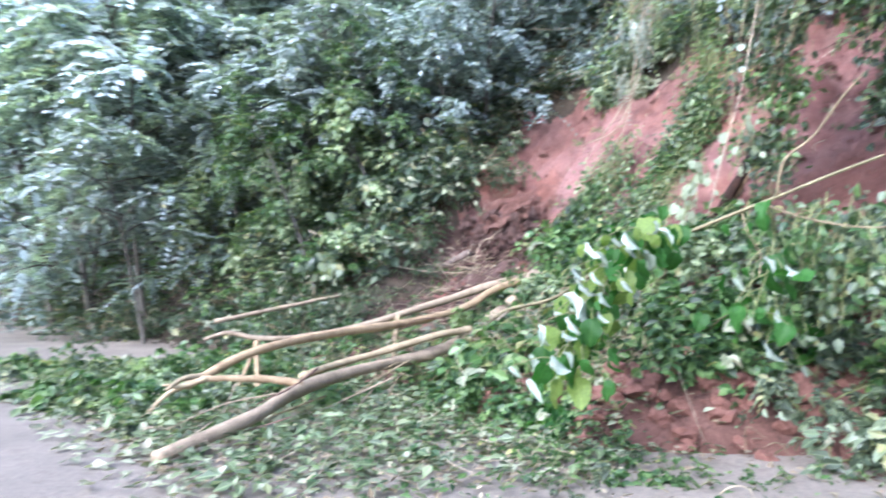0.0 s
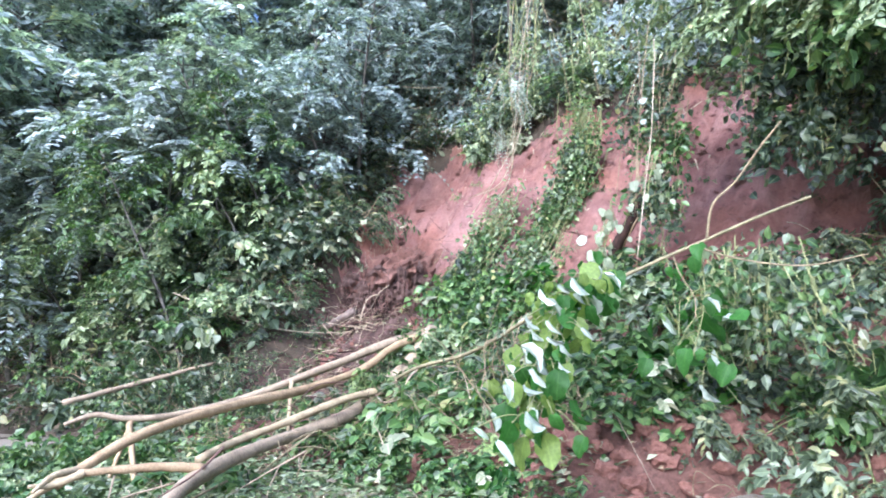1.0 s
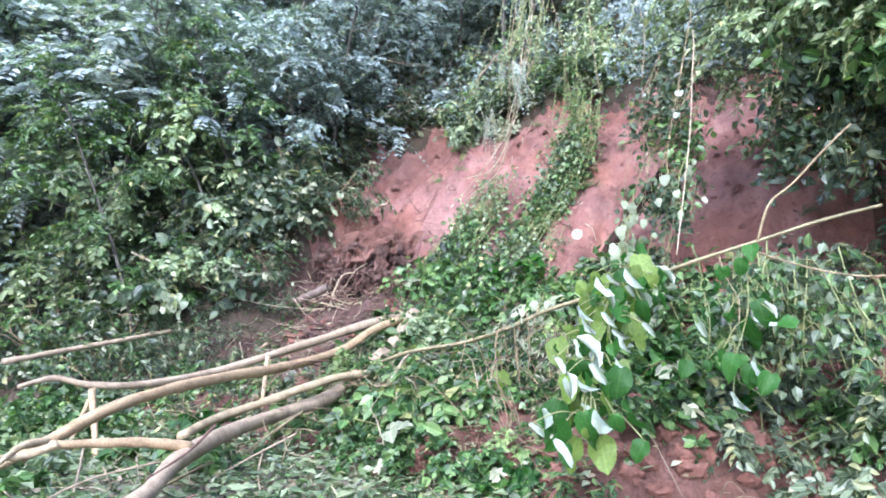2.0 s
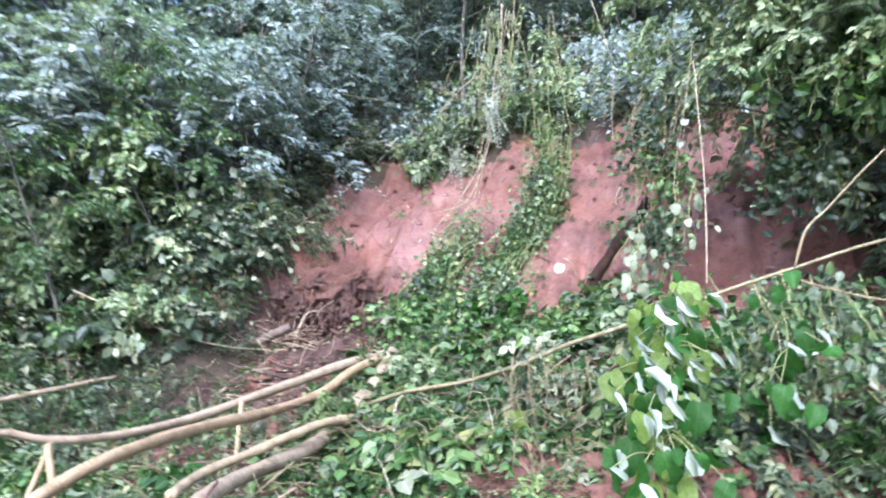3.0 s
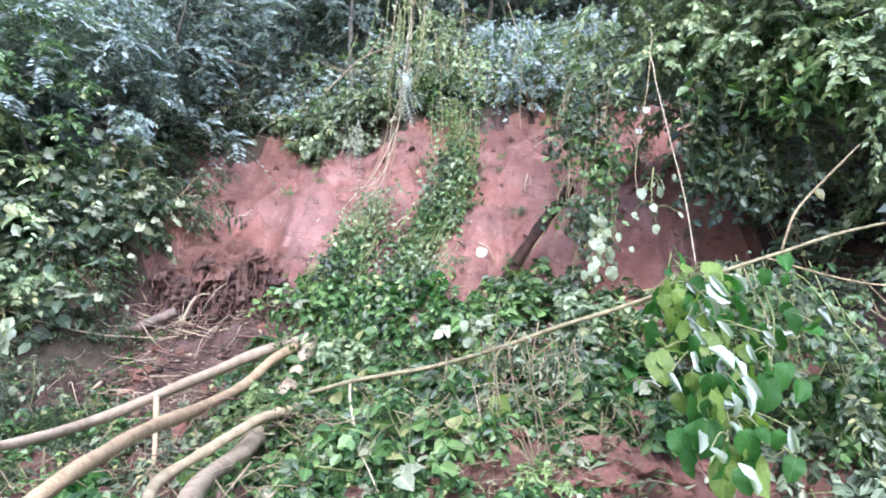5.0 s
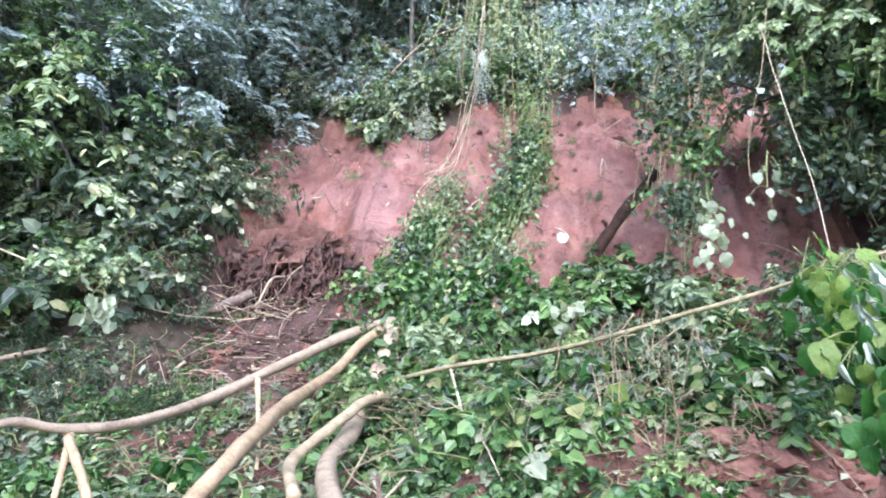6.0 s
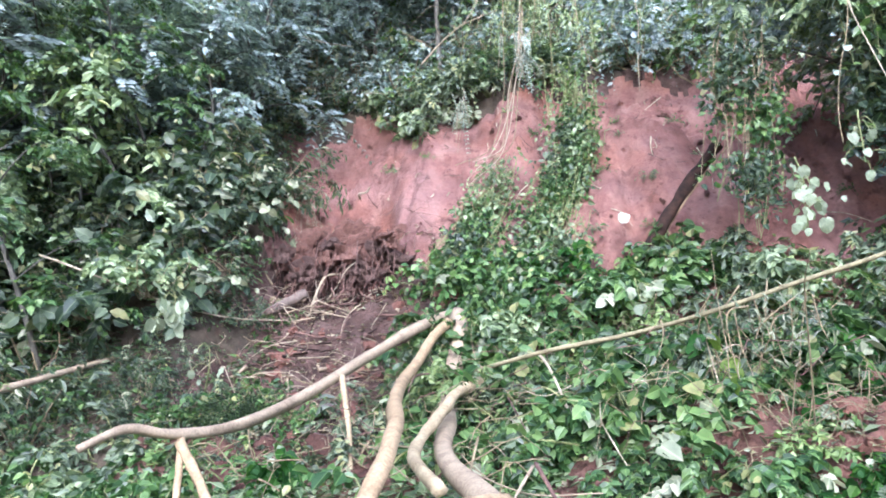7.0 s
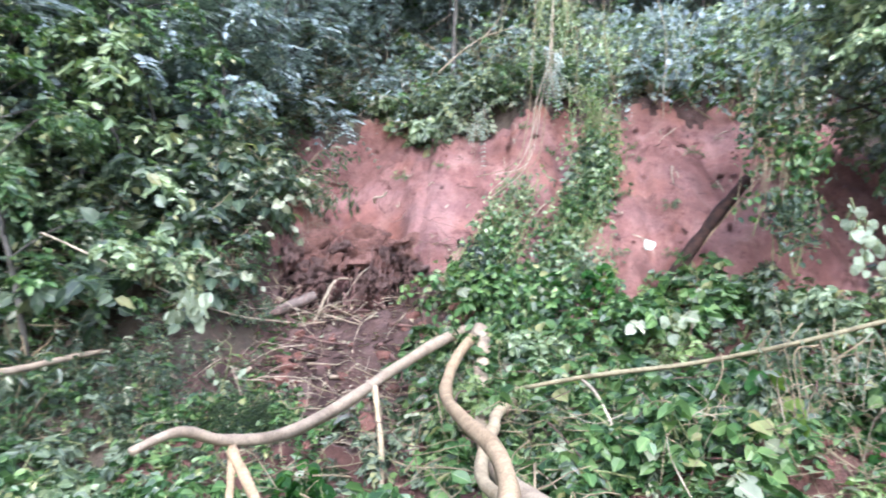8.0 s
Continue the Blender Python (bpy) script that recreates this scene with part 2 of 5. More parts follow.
def land(s, d):
    """Height of the bank: debris apron and scar, and the uncut slope further along the road."""
    n1 = noise.noise((s * 0.7, d * 0.7, 3.1))
    d -= set_back(s, d)
    sw = s + 0.35 * n1
    over = 1.0 * ease(10.5, 11.3, d)
    a, b = ease(5, 6.6, sw), ease(10.3 + over, 11.6 + over, sw)
    dd = d - 0.5 * (1 - ease(5.5, 7.2, s)) * ease(11.5, 12.9, d) + 0.22 * noise.noise((s * 0.9, 7.3, d * 0.25))
    dd -= toe_shift(s) * (1 - ease(6.8, 9.0, d))
    z = (np.interp(dd, *TOE) * (1 - a) + np.interp(dd, *LOGS) * a) * (1 - b) + np.interp(d, *LEFT) * b
    foot, face = ease(5.0, 5.7, d), ease(9.4, 10.4, d) * (1 - ease(13.0, 13.4, d))
    heap = foot * (1 - ease(7, 8.5, d))
    z += foot * (0.16 * n1 + 0.10 * noise.noise((s * 1.9, d * 1.9, 0)) + 0.06 * noise.noise((s * 5, d * 5, 4)))
    z += heap * (0.16 * abs(noise.noise((s * 2.7, d * 2.7, 8))) + 0.05 * noise.noise((s * 8, d * 8, 5)))
    z += face * (0.3 * noise.noise((s * 1.15, d * 0.3, 11)) - 0.22 * max(0.0, noise.noise((s * 4.2, d * 0.7, 14))) + 0.2 * noise.noise((s * 2.2, d * 0.5, 1.5)) + 0.16 * abs(noise.noise((s * 3.1, d * 2.6, 6))) + 0.09 * abs(noise.noise((s * 7, d * 6, 2))) + 0.04 * noise.noise((s * 15, d * 12, 3)))
    deep = math.exp(-hollow(s, d) ** 2)
    z = z * (1 - deep) + (1.5 + 0.25 * noise.noise((s * 3, d * 3, 1))) * deep
    return float(z)


def at(s, d, up=0.0):
    x, y = xy(s, d)
    return Vector((x, y, land(s, d) + up))


# ---- mesh helpers ----
def mesh_of(name, verts, faces, mat, uvs=None, smooth=True):
    me = bpy.data.meshes.new(name)
    me.from_pydata([tuple(v) for v in verts], [], faces)
    me.materials.append(mat)
    if uvs is not None:
        layer = me.uv_layers.new(name="UVMap")
        idx = np.empty(len(me.loops), dtype=np.int32)
        me.loops.foreach_get("vertex_index", idx)
        layer.data.foreach_set("uv", np.asarray(uvs, dtype=np.float32)[idx].ravel())
    if smooth:
        me.polygons.foreach_set("use_smooth", [True] * len(me.polygons))
    me.update()
    return me


def piece(name, me, parent=None, label=""):
    ob = new(name, me)
    ob.parent = parent
    return tagged(ob, label=label)


def glide(points, n):
    """n places on a smooth curve through the points."""
    p = [Vector(q) for q in points]
    p = [p[0] * 2 - p[1], *p, p[-1] * 2 - p[-2]]
    out = []
    for k in range(n):
        u = k / (n - 1) * (len(p) - 3)
        i = min(int(u), len(p) - 4)
        f = u - i
        a, b, c, e = p[i:i + 4]
        out.append(0.5 * ((2 * b) + (c - a) * f + (2 * a - 5 * b + 4 * c - e) * f * f + (3 * b - a - 3 * c + e) * f ** 3))
    return out


def tube(points, r0, r1, sides=8, n=None, knobs=0.0, seed=0.0):
    """A tapered round limb along a curve, with closed ends. Returns vertices and faces."""
    c = glide(points, n or max(6, len(points) * 4))
    verts, faces, up = [], [], Vector((0.13, 0.21, 0.97))
    for i, q in enumerate(c):
        t = (c[min(i + 1, len(c) - 1)] - c[max(i - 1, 0)]).normalized()
        side = t.cross(up)
        side = side.normalized() if side.length > 1e-3 else Vector((1, 0, 0))
        top = side.cross(t)
        f = i / (len(c) - 1)
        r = r0 + (r1 - r0) * f
        for k in range(sides):
            w = 2 * math.pi * k / sides
            rr = r * (1 + knobs * noise.noise((f * 9 + seed, math.cos(w) * 1.2 + seed, math.sin(w) * 1.2)))
            verts.append(q + side * (rr * math.cos(w)) + top * (rr * math.sin(w)))
    for i in range(len(c) - 1):
        for k in range(sides):
            a, b = i * sides + k, i * sides + (k + 1) % sides
            faces.append((a, b, b + sides, a + sides))
    faces += [tuple(reversed(range(sides))), tuple(range(len(verts) - sides, len(verts)))]
    return verts, faces


def joined(parts):
    verts, faces = [], []
    for v, f in parts:
        o = len(verts)
        verts += v
        faces += [tuple(i + o for i in q) for q in f]
    return verts, faces


OVATE = (np.array([(0, 0, 0), (0, .5, -.02), (0, 1, -.16), (-.30, .26, .06), (-.27, .62, .03), (.30, .26, .06), (.27, .62, .03)]),
         [(0, 1, 4, 3), (1, 2, 4), (0, 5, 6, 1), (1, 6, 2)])
HEXA = (np.array([(0, 0, 0), (.27, .24, .07), (.24, .64, .04), (0, 1, -.12), (-.24, .64, .04), (-.27, .24, .07)]), [(0, 1, 2, 3), (0, 3, 4, 5)])
LANCE = (HEXA[0] * np.array([0.55, 1, 1]), HEXA[1])
KITE = (np.array([(0, 0, 0), (.30, .42, .08), (0, 1, -.08), (-.30, .42, .08)]), [(0, 1, 2), (0, 2, 3)])
SMALL = (np.array([(0, 0, 0), (.28, .45, .07), (0, 1, -.06), (-.28, .45, .07)]), [(0, 1, 2), (0, 2, 3)])
ROUND = (HEXA[0] * np.array([1.35, 1, 1]), HEXA[1])


BLADE = (OVATE[0] * np.array([0.16, 1, 2.5]), OVATE[1])


class Leaves:
    """Gathers single leaves and lays them into one mesh."""

    def __init__(self):
        self.rows = []

    def add(self, place, way, up, size):
        self.rows.append((*place, *way, *up, size))

    def mesh(self, name, mat, shape):
        r = np.array(self.rows, dtype=float)
        y = r[:, 3:6] / np.linalg.norm(r[:, 3:6], axis=1)[:, None]
        x = np.cross(y, r[:, 6:9])
        x /= np.linalg.norm(x, axis=1)[:, None] + 1e-9
        z = np.cross(x, y)
        t, f = shape
        s = r[:, 9][:, None, None]
        v = r[:, None, 0:3] + s * (t[None, :, 0:1] * x[:, None] + t[None, :, 1:2] * y[:, None] + t[None, :, 2:3] * z[:, None])
        k, m = len(t), len(r)
        faces = [tuple(i * k + j for j in q) for i in range(m) for q in f]
        uv = np.tile(np.stack([t[:, 0] + 0.5, t[:, 1]], axis=1), (m, 1))
        return mesh_of(name, v.reshape(-1, 3), faces, mat, uv, smooth=False)


OUT = Vector((-0.76, -0.65, 0))  # from the bank towards the open road
FACING = Vector((0, 0, 0.8)) + OUT * 0.95  # leaves turn to the open sky over the road


def dice(rng, a, b):
    return a + (b - a) * rng.random()


def wild(rng, amount=1.0):
    return Vector((rng.gauss(0, amount), rng.gauss(0, amount), rng.gauss(0, amount)))


def spray(rng, leaves, start, way, length, count, size, droop, first=0.2, flat=0.72):
    """One leafy shoot: a drooping curve with leaves to both sides of it. Returns its curve."""
    way = way.normalized()
    pts = []
    for k in range(5):
        f = k / 4
        pts.append(start + way * (length * f) + Vector((0, 0, -droop * length * f * f)) + wild(rng, 0.03 * length * f))
    for k in range(count):
        f = first + (1 - first) * (k + rng.random() * 0.6) / count
        u = min(f, 0.999) * 4
        i = int(u)
        q = pts[i].lerp(pts[i + 1], u - i)
        t = (pts[i + 1] - pts[i]).normalized()
        side = t.cross(Vector((0, 0, 1)))
        side = (side.normalized() if side.length > 0.05 else Vector((1, 0, 0))) * (1 if k % 2 else -1)
        w = t * dice(rng, 0.2, 0.8) + side * dice(rng, 0.5, 1.0) + Vector((0, 0, dice(rng, -0.7, 0.1))) + wild(rng, 0.18)
        up = FACING + wild(rng, flat)
        leaves.add(q, w, up, size * (0.42 + 0.95 * rng.random() ** 1.4))
    return pts


def shrub(name, seed, height, spread, shoots, per, size, mat, shape, stem_mat=TWIG, droop=0.45, pale=0, pale_mat=None, bend=(0, 0)):
    """A bush: stems from one root, each with side shoots that carry leaves."""
    rng = random.Random(seed)
    root = new(name)
    green, light, wood = Leaves(), Leaves(), []
    for k in range(shoots):
        phi, lift = dice(rng, 0, 2 * math.pi), dice(rng, 0.25, 1.25)
        way = Vector((math.cos(phi) * math.cos(lift) * spread + bend[0], math.sin(phi) * math.cos(lift) * spread + bend[1], math.sin(lift) * height))
        base = wild(rng, 0.06 * spread)
        base.z = -0.1
        main = [base, base + way * 0.35 + wild(rng, 0.04), base + way * 0.7 + wild(rng, 0.08) - Vector((0, 0, 0.05 * droop)), base + way - Vector((0, 0, 0.22 * droop * height))]
        wood.append(tube(main, 0.012 + 0.006 * height, 0.004, 3, 6))
        line = glide(main, 9)
        for i in range(2, 9):
            if rng.random() < 0.85:
                out = (line[i] - line[i - 1]).normalized() * 0.6 + wild(rng, 0.6) + Vector((math.cos(phi), math.sin(phi), 0.1)) * 0.35
                # A share of pale shoots paints white glints as well as turned undersides.
                kind = light if pale and rng.random() < pale else green
                spray(rng, kind, line[i], out, dice(rng, 0.25, 0.5) * spread, per, size, droop)
    piece("branchwork", mesh_of("branchwork", *joined(wood), stem_mat), root)
    piece("foliage", green.mesh("foliage", mat, shape), root)
    if light.rows:
        piece("pale_foliage", light.mesh("pale_foliage", pale_mat, shape), root, "pale leaves for turned undersides and painted glints of sky")
    return root


def frond(rng, leaves, start, way, length, pairs, size):
    """A feathered leaf: leaflets in two rows along a drooping stalk."""
    way = way.normalized()
    side = way.cross(Vector((0, 0, 1)))
    side = side.normalized() if side.length > 0.05 else Vector((1, 0, 0))
    for k in range(pairs):
        f = (k + 1) / pairs
        q = start + way * (length * f) + Vector((0, 0, -0.35 * length * f * f))
        for sign in (-1, 1):
            w = side * sign + way * 0.45 + Vector((0, 0, -0.25)) + wild(rng, 0.1)
            leaves.add(q, w, FACING + wild(rng, 0.22), size * (1.15 - 0.55 * abs(f - 0.45)))


def tree(name, seed, height, crown, limbs, mat, shape, size, feather=False, lean=(0, 0), trunk_r=0.045, bark_mat=BARK_FOREST, per=6, low=0.14):
    """A slim tree: trunk, limbs in uneven tiers, and a crown of shoots or feathered leaves."""
    rng = random.Random(seed)
    root = new(name)
    top = Vector((lean[0], lean[1], height))
    line = [Vector((0, 0, -0.3)), top * 0.33 + wild(rng, 0.12), top * 0.67 + wild(rng, 0.15), top]
    trunk = piece("trunk", mesh_of("trunk", *tube(line, trunk_r, trunk_r * 0.25, 8, 14, 0.2, seed), bark_mat), root)
    c = glide(line, 21)
    crown_leaves = Leaves()
    for k in range(limbs):
        f = low + (1 - low) * (k + rng.random()) / limbs
        q = c[min(20, int(f * 20))]
        phi = k * 2.4 + dice(rng, -0.5, 0.5)
        reach = crown * (1.1 - 0.65 * max(0, (f - low) / (1 - low))) * dice(rng, 0.6, 1.15)
        way = Vector((math.cos(phi), math.sin(phi), dice(rng, -0.05, 0.6)))
        ends = [q, q + way * reach * 0.4 + Vector((0, 0, 0.08)), q + way * reach * 0.75, q + way * reach - Vector((0, 0, 0.22 * reach))]
        piece("limb", mesh_of("limb", *tube(ends, trunk_r * 0.35, 0.006, 4, 7), bark_mat), trunk)
        lc = glide(ends, 11)
        for i in range(3, 11):
            for _ in range(2):
                out = (lc[i] - lc[i - 1]).normalized() * 0.5 + wild(rng, 0.55)
                out.z = out.z * 0.6 + 0.05
                if feather:
                    frond(rng, crown_leaves, lc[i], out, dice(rng, 0.4, 0.65), 7, size)
                else:
                    spray(rng, crown_leaves, lc[i], out, dice(rng, 0.35, 0.7), per, size, 0.5)
    piece("crown", crown_leaves.mesh("crown", mat, shape), root)
    return root


def put(master, s, d, up=0.0, scale=1.0, turn=0.0, tip=(0, 0), label="", group=""):
    """A copy of a plant, standing on the land at (s, d)."""
    p = at(s, d, up)
    ob = copy_thing(master, pose(p.x, p.y, p.z, tip[0], tip[1], turn) @ Matrix.Scale(scale, 4))
    return tagged(ob, label=label, group=group)


# ---- ground, road, bank ----
def sheet(name, s0, s1, d0, d1, ns, nd, height, mat):
    verts, faces = [], []
    for i in range(ns + 1):
        for j in range(nd + 1):
            s, d = s0 + (s1 - s0) * i / ns, d0 + (d1 - d0) * j / nd
            x, y = xy(s, d)
            verts.append((x, y, height(s, d)))
    w = nd + 1
    for i in range(ns):
        for j in range(nd):
            a = i * w + j
            faces.append((a, a + w, a + w + 1, a + 1))
    return new(name, mesh_of(name, verts, faces, mat))


tagged(sheet("ground", -900, 900, -900, 900, 2, 2, lambda s, d: -0.12, GROUND), "brown earth verge beside the road", "ground", kind="structure")
tagged(sheet("road", -200, 200, -3.6, 6.6, 200, 14, lambda s, d: 0.03 * math.cos(d * 0.3) - 0.03 + 0.006 * noise.noise((s, d, 0)), ASPHALT),
       "damp grey asphalt road strewn with leaves", "road", kind="structure")


def edge_of(s):
    """Where the bare face ends at the top."""
    return 13.65 - 0.75 * ease(5.0, 8.0, s) + 1.25 * ease(8.6, 10.0, s) - 0.6 * ease(10.6, 12.0, s)


def bare(s, d):
    """Whether the slide has stripped the bank here."""
    e = 0.5 * noise.noise((s * 1.1, d * 1.1, 9.0)) + 0.16 * noise.noise((s * 4.5, d * 4.5, 2.0)) + 0.1 * noise.noise((s * 11, d * 11, 5.0))
    return -1.2 + e < s < 11.0 + 1.1 * ease(10.3, 11.4, d) + e and d < edge_of(s) + 0.5 * e


def bank_sheet():
    """The cut bank, fine where it is near, coarse far along and high up."""
    ss = sorted({round(v, 3) for v in [*np.linspace(-60, -3, 19), *np.linspace(-3, 1.5, 40), *np.linspace(1.5, 12.8, 227), *np.linspace(12.8, 30, 58), *np.linspace(30, 120, 19)]})
    ds = sorted({round(v, 3) for v in [*np.linspace(4.4, 9, 80), *np.linspace(9, 15, 134), *np.linspace(15, 22, 22), *np.linspace(22, 60, 13)]})
    verts, faces, w, bald = [], [], len(ds), []
    for s in ss:
        for d in ds:
            x, y = xy(s, d)
            verts.append((x, y, land(s, d)))
    for i in range(len(ss) - 1):
        for j in range(w - 1):
            a = i * w + j
            faces.append((a, a + w, a + w + 1, a + 1))
            # Darker band below the top edge: soil, plus painted shade of the overhang.
            top = edge_of(ss[i]) - ds[j] + 0.12 * noise.noise((ss[i] * 3, ds[j], 6))
            # Darker soils paint shade in the root hole and the overhung further end.
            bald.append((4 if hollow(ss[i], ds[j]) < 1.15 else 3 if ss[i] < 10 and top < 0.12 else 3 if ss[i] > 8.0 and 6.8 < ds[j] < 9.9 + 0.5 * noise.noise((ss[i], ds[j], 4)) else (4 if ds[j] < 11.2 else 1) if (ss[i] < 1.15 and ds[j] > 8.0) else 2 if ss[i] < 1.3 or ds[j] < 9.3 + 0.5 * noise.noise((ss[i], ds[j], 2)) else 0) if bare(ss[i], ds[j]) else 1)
    me = mesh_of("bank", verts, faces, SCAR)
    me.materials.append(HUMUS)
    me.materials.append(SLUMP)
    me.materials.append(TORN)
    me.materials.append(SHADED_SOIL)
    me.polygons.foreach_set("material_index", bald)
    return new("bank", me)


tagged(bank_sheet(), "red laterite bank laid bare by a landslip", "bank", kind="structure")

MASTERS = []


def master(ob, label, category):
    MASTERS.append(ob)
    return tagged(ob, label, category)


# ---- plants: one of each kind, then copies ----
rng = random.Random(11)
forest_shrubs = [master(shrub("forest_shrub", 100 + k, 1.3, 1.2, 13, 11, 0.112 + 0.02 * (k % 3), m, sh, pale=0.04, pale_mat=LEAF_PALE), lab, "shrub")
                 for k, (m, sh, lab) in enumerate([(LEAF_SHADED, KITE, "dense dull green broadleaf shrub on the slope"),
                                                   (LEAF_SHADED, KITE, "dark green shrub with small glossy leaves, deepened for shade"),
                                                   (LEAF_SHADED, LANCE, "dull green shrub with long narrow leaves"),
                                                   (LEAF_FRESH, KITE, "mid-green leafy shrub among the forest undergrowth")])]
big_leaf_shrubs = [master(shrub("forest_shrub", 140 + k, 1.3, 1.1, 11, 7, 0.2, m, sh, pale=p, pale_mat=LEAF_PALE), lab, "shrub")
                   for k, (m, sh, p, lab) in enumerate([(LEAF_SHADED, OVATE, 0.12, "dark shrub with large glossy oval leaves, deepened for shade"),
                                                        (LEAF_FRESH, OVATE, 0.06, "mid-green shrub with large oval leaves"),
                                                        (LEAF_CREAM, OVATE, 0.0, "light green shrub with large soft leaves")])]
hill_shrub = master(shrub("forest_shrub", 120, 1.3, 1.2, 16, 11, 0.11, LEAF_HAZE, KITE, pale=0.04, pale_mat=LEAF_PALE), "shrub on the wooded hill, leaves tinted blue for haze", "shrub")
fresh_shrubs = [master(shrub("leafy_shrub", 200 + k, 0.75, 0.75, 11, 10, 0.092 + 0.016 * k, m, sh, GREEN_STEM, 0.6, 0.025, LEAF_PALE), lab, "shrub")
                for k, (m, sh, lab) in enumerate([(LEAF_FRESH, HEXA, "fresh green uprooted shrub in the slide debris"),
                                                  (LEAF_GREY, HEXA, "grey-green shrub pushed down by the slide"),
                                                  (LEAF_FRESH, ROUND, "bright green round-leaved shrub in the debris")])]
broad_shrubs = [master(shrub("broad_leaved_shrub", 220 + k, 0.7, 0.7, 10, 7, 0.15, m, ROUND, GREEN_STEM, 0.7, 0.03, LEAF_PALE), lab, "shrub")
                for k, (m, lab) in enumerate([(LEAF_FRESH, "shrub with broad mid-green leaves in the debris"), (LEAF_BIG, "shrub with broad deep green leaves in the debris")])]
yellow_shrub = master(shrub("yellow_shrub", 301, 0.5, 0.5, 9, 9, 0.10, LEAF_YELLOW, KITE, GREEN_STEM), "yellow-green young shrub in the debris", "shrub")
pale_shrub = master(shrub("pale_shrub", 302, 0.5, 0.4, 6, 6, 0.19, LEAF_PALE, ROUND, GREEN_STEM), "shrub with large pale whitish leaves", "shrub")
light_shrub = master(shrub("light_green_shrub", 303, 0.55, 0.5, 8, 7, 0.15, LEAF_CREAM, ROUND, GREEN_STEM), "shrub with light green broad leaves", "shrub")
grass_tuft = master(shrub("grass_tuft", 304, 0.6, 0.5, 8, 5, 0.3, LEAF_SHADED, BLADE, GREEN_STEM, 0.7), "tuft of long arching grass blades", "grass")
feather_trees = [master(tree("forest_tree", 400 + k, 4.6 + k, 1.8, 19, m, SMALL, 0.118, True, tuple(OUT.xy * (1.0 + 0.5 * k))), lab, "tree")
                 for k, (m, lab) in enumerate([(LEAF_HAZE, "slim forest tree with drooping feathered leaves tinted blue for haze"), (LEAF_SHADED, "slim forest tree with dark feathered leaves, deepened for shade")])]
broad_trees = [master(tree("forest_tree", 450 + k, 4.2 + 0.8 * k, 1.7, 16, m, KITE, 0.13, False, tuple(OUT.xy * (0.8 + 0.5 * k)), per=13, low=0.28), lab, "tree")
               for k, (m, lab) in enumerate([(LEAF_HAZE, "slim forest tree with small leaves tinted blue-grey for haze"), (LEAF_FRESH, "slim forest tree with mid-green broad leaves")])]
silver_tree = master(tree("silver_tree", 430, 4.4, 1.9, 18, LEAF_SILVER_HAZE, SMALL, 0.14, True, tuple(OUT.xy * 1.2), low=0.42), "tree with silvery drooping feathered leaves, paled for haze", "tree")
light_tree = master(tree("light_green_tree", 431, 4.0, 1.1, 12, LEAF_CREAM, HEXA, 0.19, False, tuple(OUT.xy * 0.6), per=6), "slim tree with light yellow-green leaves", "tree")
feather_fern = [master(tree("fern_clump", 470, 0.5, 0.5, 6, LEAF_SHADED, SMALL, 0.085, True, (0, 0), 0.02, TWIG), "dull green fern clump on the edge of the scar", "fern")]
hazy_tree = master(tree("forest_tree", 455, 4.6, 1.8, 16, LEAF_HAZE, KITE, 0.13, False, tuple(OUT.xy * 0.8), per=13), "slim forest tree with broad leaves tinted blue-grey for haze", "tree")
# Far trees: the haze is put into their pale bluish leaves.
hill_trees = [feather_trees[0], silver_tree, hazy_tree, silver_tree]
taken = []


def free(s, d, gap):
    if any((s - a) ** 2 + (d - b) ** 2 < gap * gap for a, b in taken):
        return False
    taken.append((s, d))
    return True


def torn(s, d):
    """The open torn ground between the roots and the fallen stems."""
    return 8.0 < s < 10.2 + 0.3 * noise.noise((d, s, 1)) and 7.5 < d < 10.2


def scatter(kinds, count, s0, s1, d0, d1, gap, lo, hi, group, keep=None, up=-0.1):
    made = 0
    for _ in range(count * 14):
        s, d = dice(rng, s0, s1), dice(rng, d0, d1)
        if made < count and not torn(s, d) and (keep is None or keep(s, d)) and free(s, d, gap):
            put(kinds[int(rng.random() * len(kinds))], s, d, up, dice(rng, lo, hi), dice(rng, -65, 65), (dice(rng, -12, 12), dice(rng, -12, 12)), group=group)
            made += 1


# forest on the uncut slope along the road
def open_slope(s, d):
    """Neither in the shaded hollow beside the slide nor on the bare face."""
    return (s > 12.5 or d > 9.5) and not bare(s - 0.25, d - 0.2)


def upper_slope(s, d):
    return d > 10 and open_slope(s, d)


def lower_slope(s, d):
    return d <= 10 and open_slope(s, d)


scatter(forest_shrubs + big_leaf_shrubs[:1], 80, 11.2, 19, 6.7, 14.5, 0.7, 0.7, 1.2, "forest shrubs", open_slope)
scatter(forest_shrubs, 24, 19, 42, 5.8, 12, 1.5, 1.2, 2.0, "forest shrubs")
scatter([hill_shrub] * 4 + forest_shrubs[3:], 62, -3, 13, 14.2, 19, 0.75, 0.9, 1.5, "forest shrubs")
scatter(forest_shrubs, 16, -7, 1.0, 8.5, 13.5, 1.0, 0.9, 1.4, "forest shrubs")
taken.clear()
scatter(forest_shrubs[:3], 40, 10.7, 12.7, 6.6, 9.6, 0.24, 0.3, 0.5, "forest shrubs")
taken.clear()
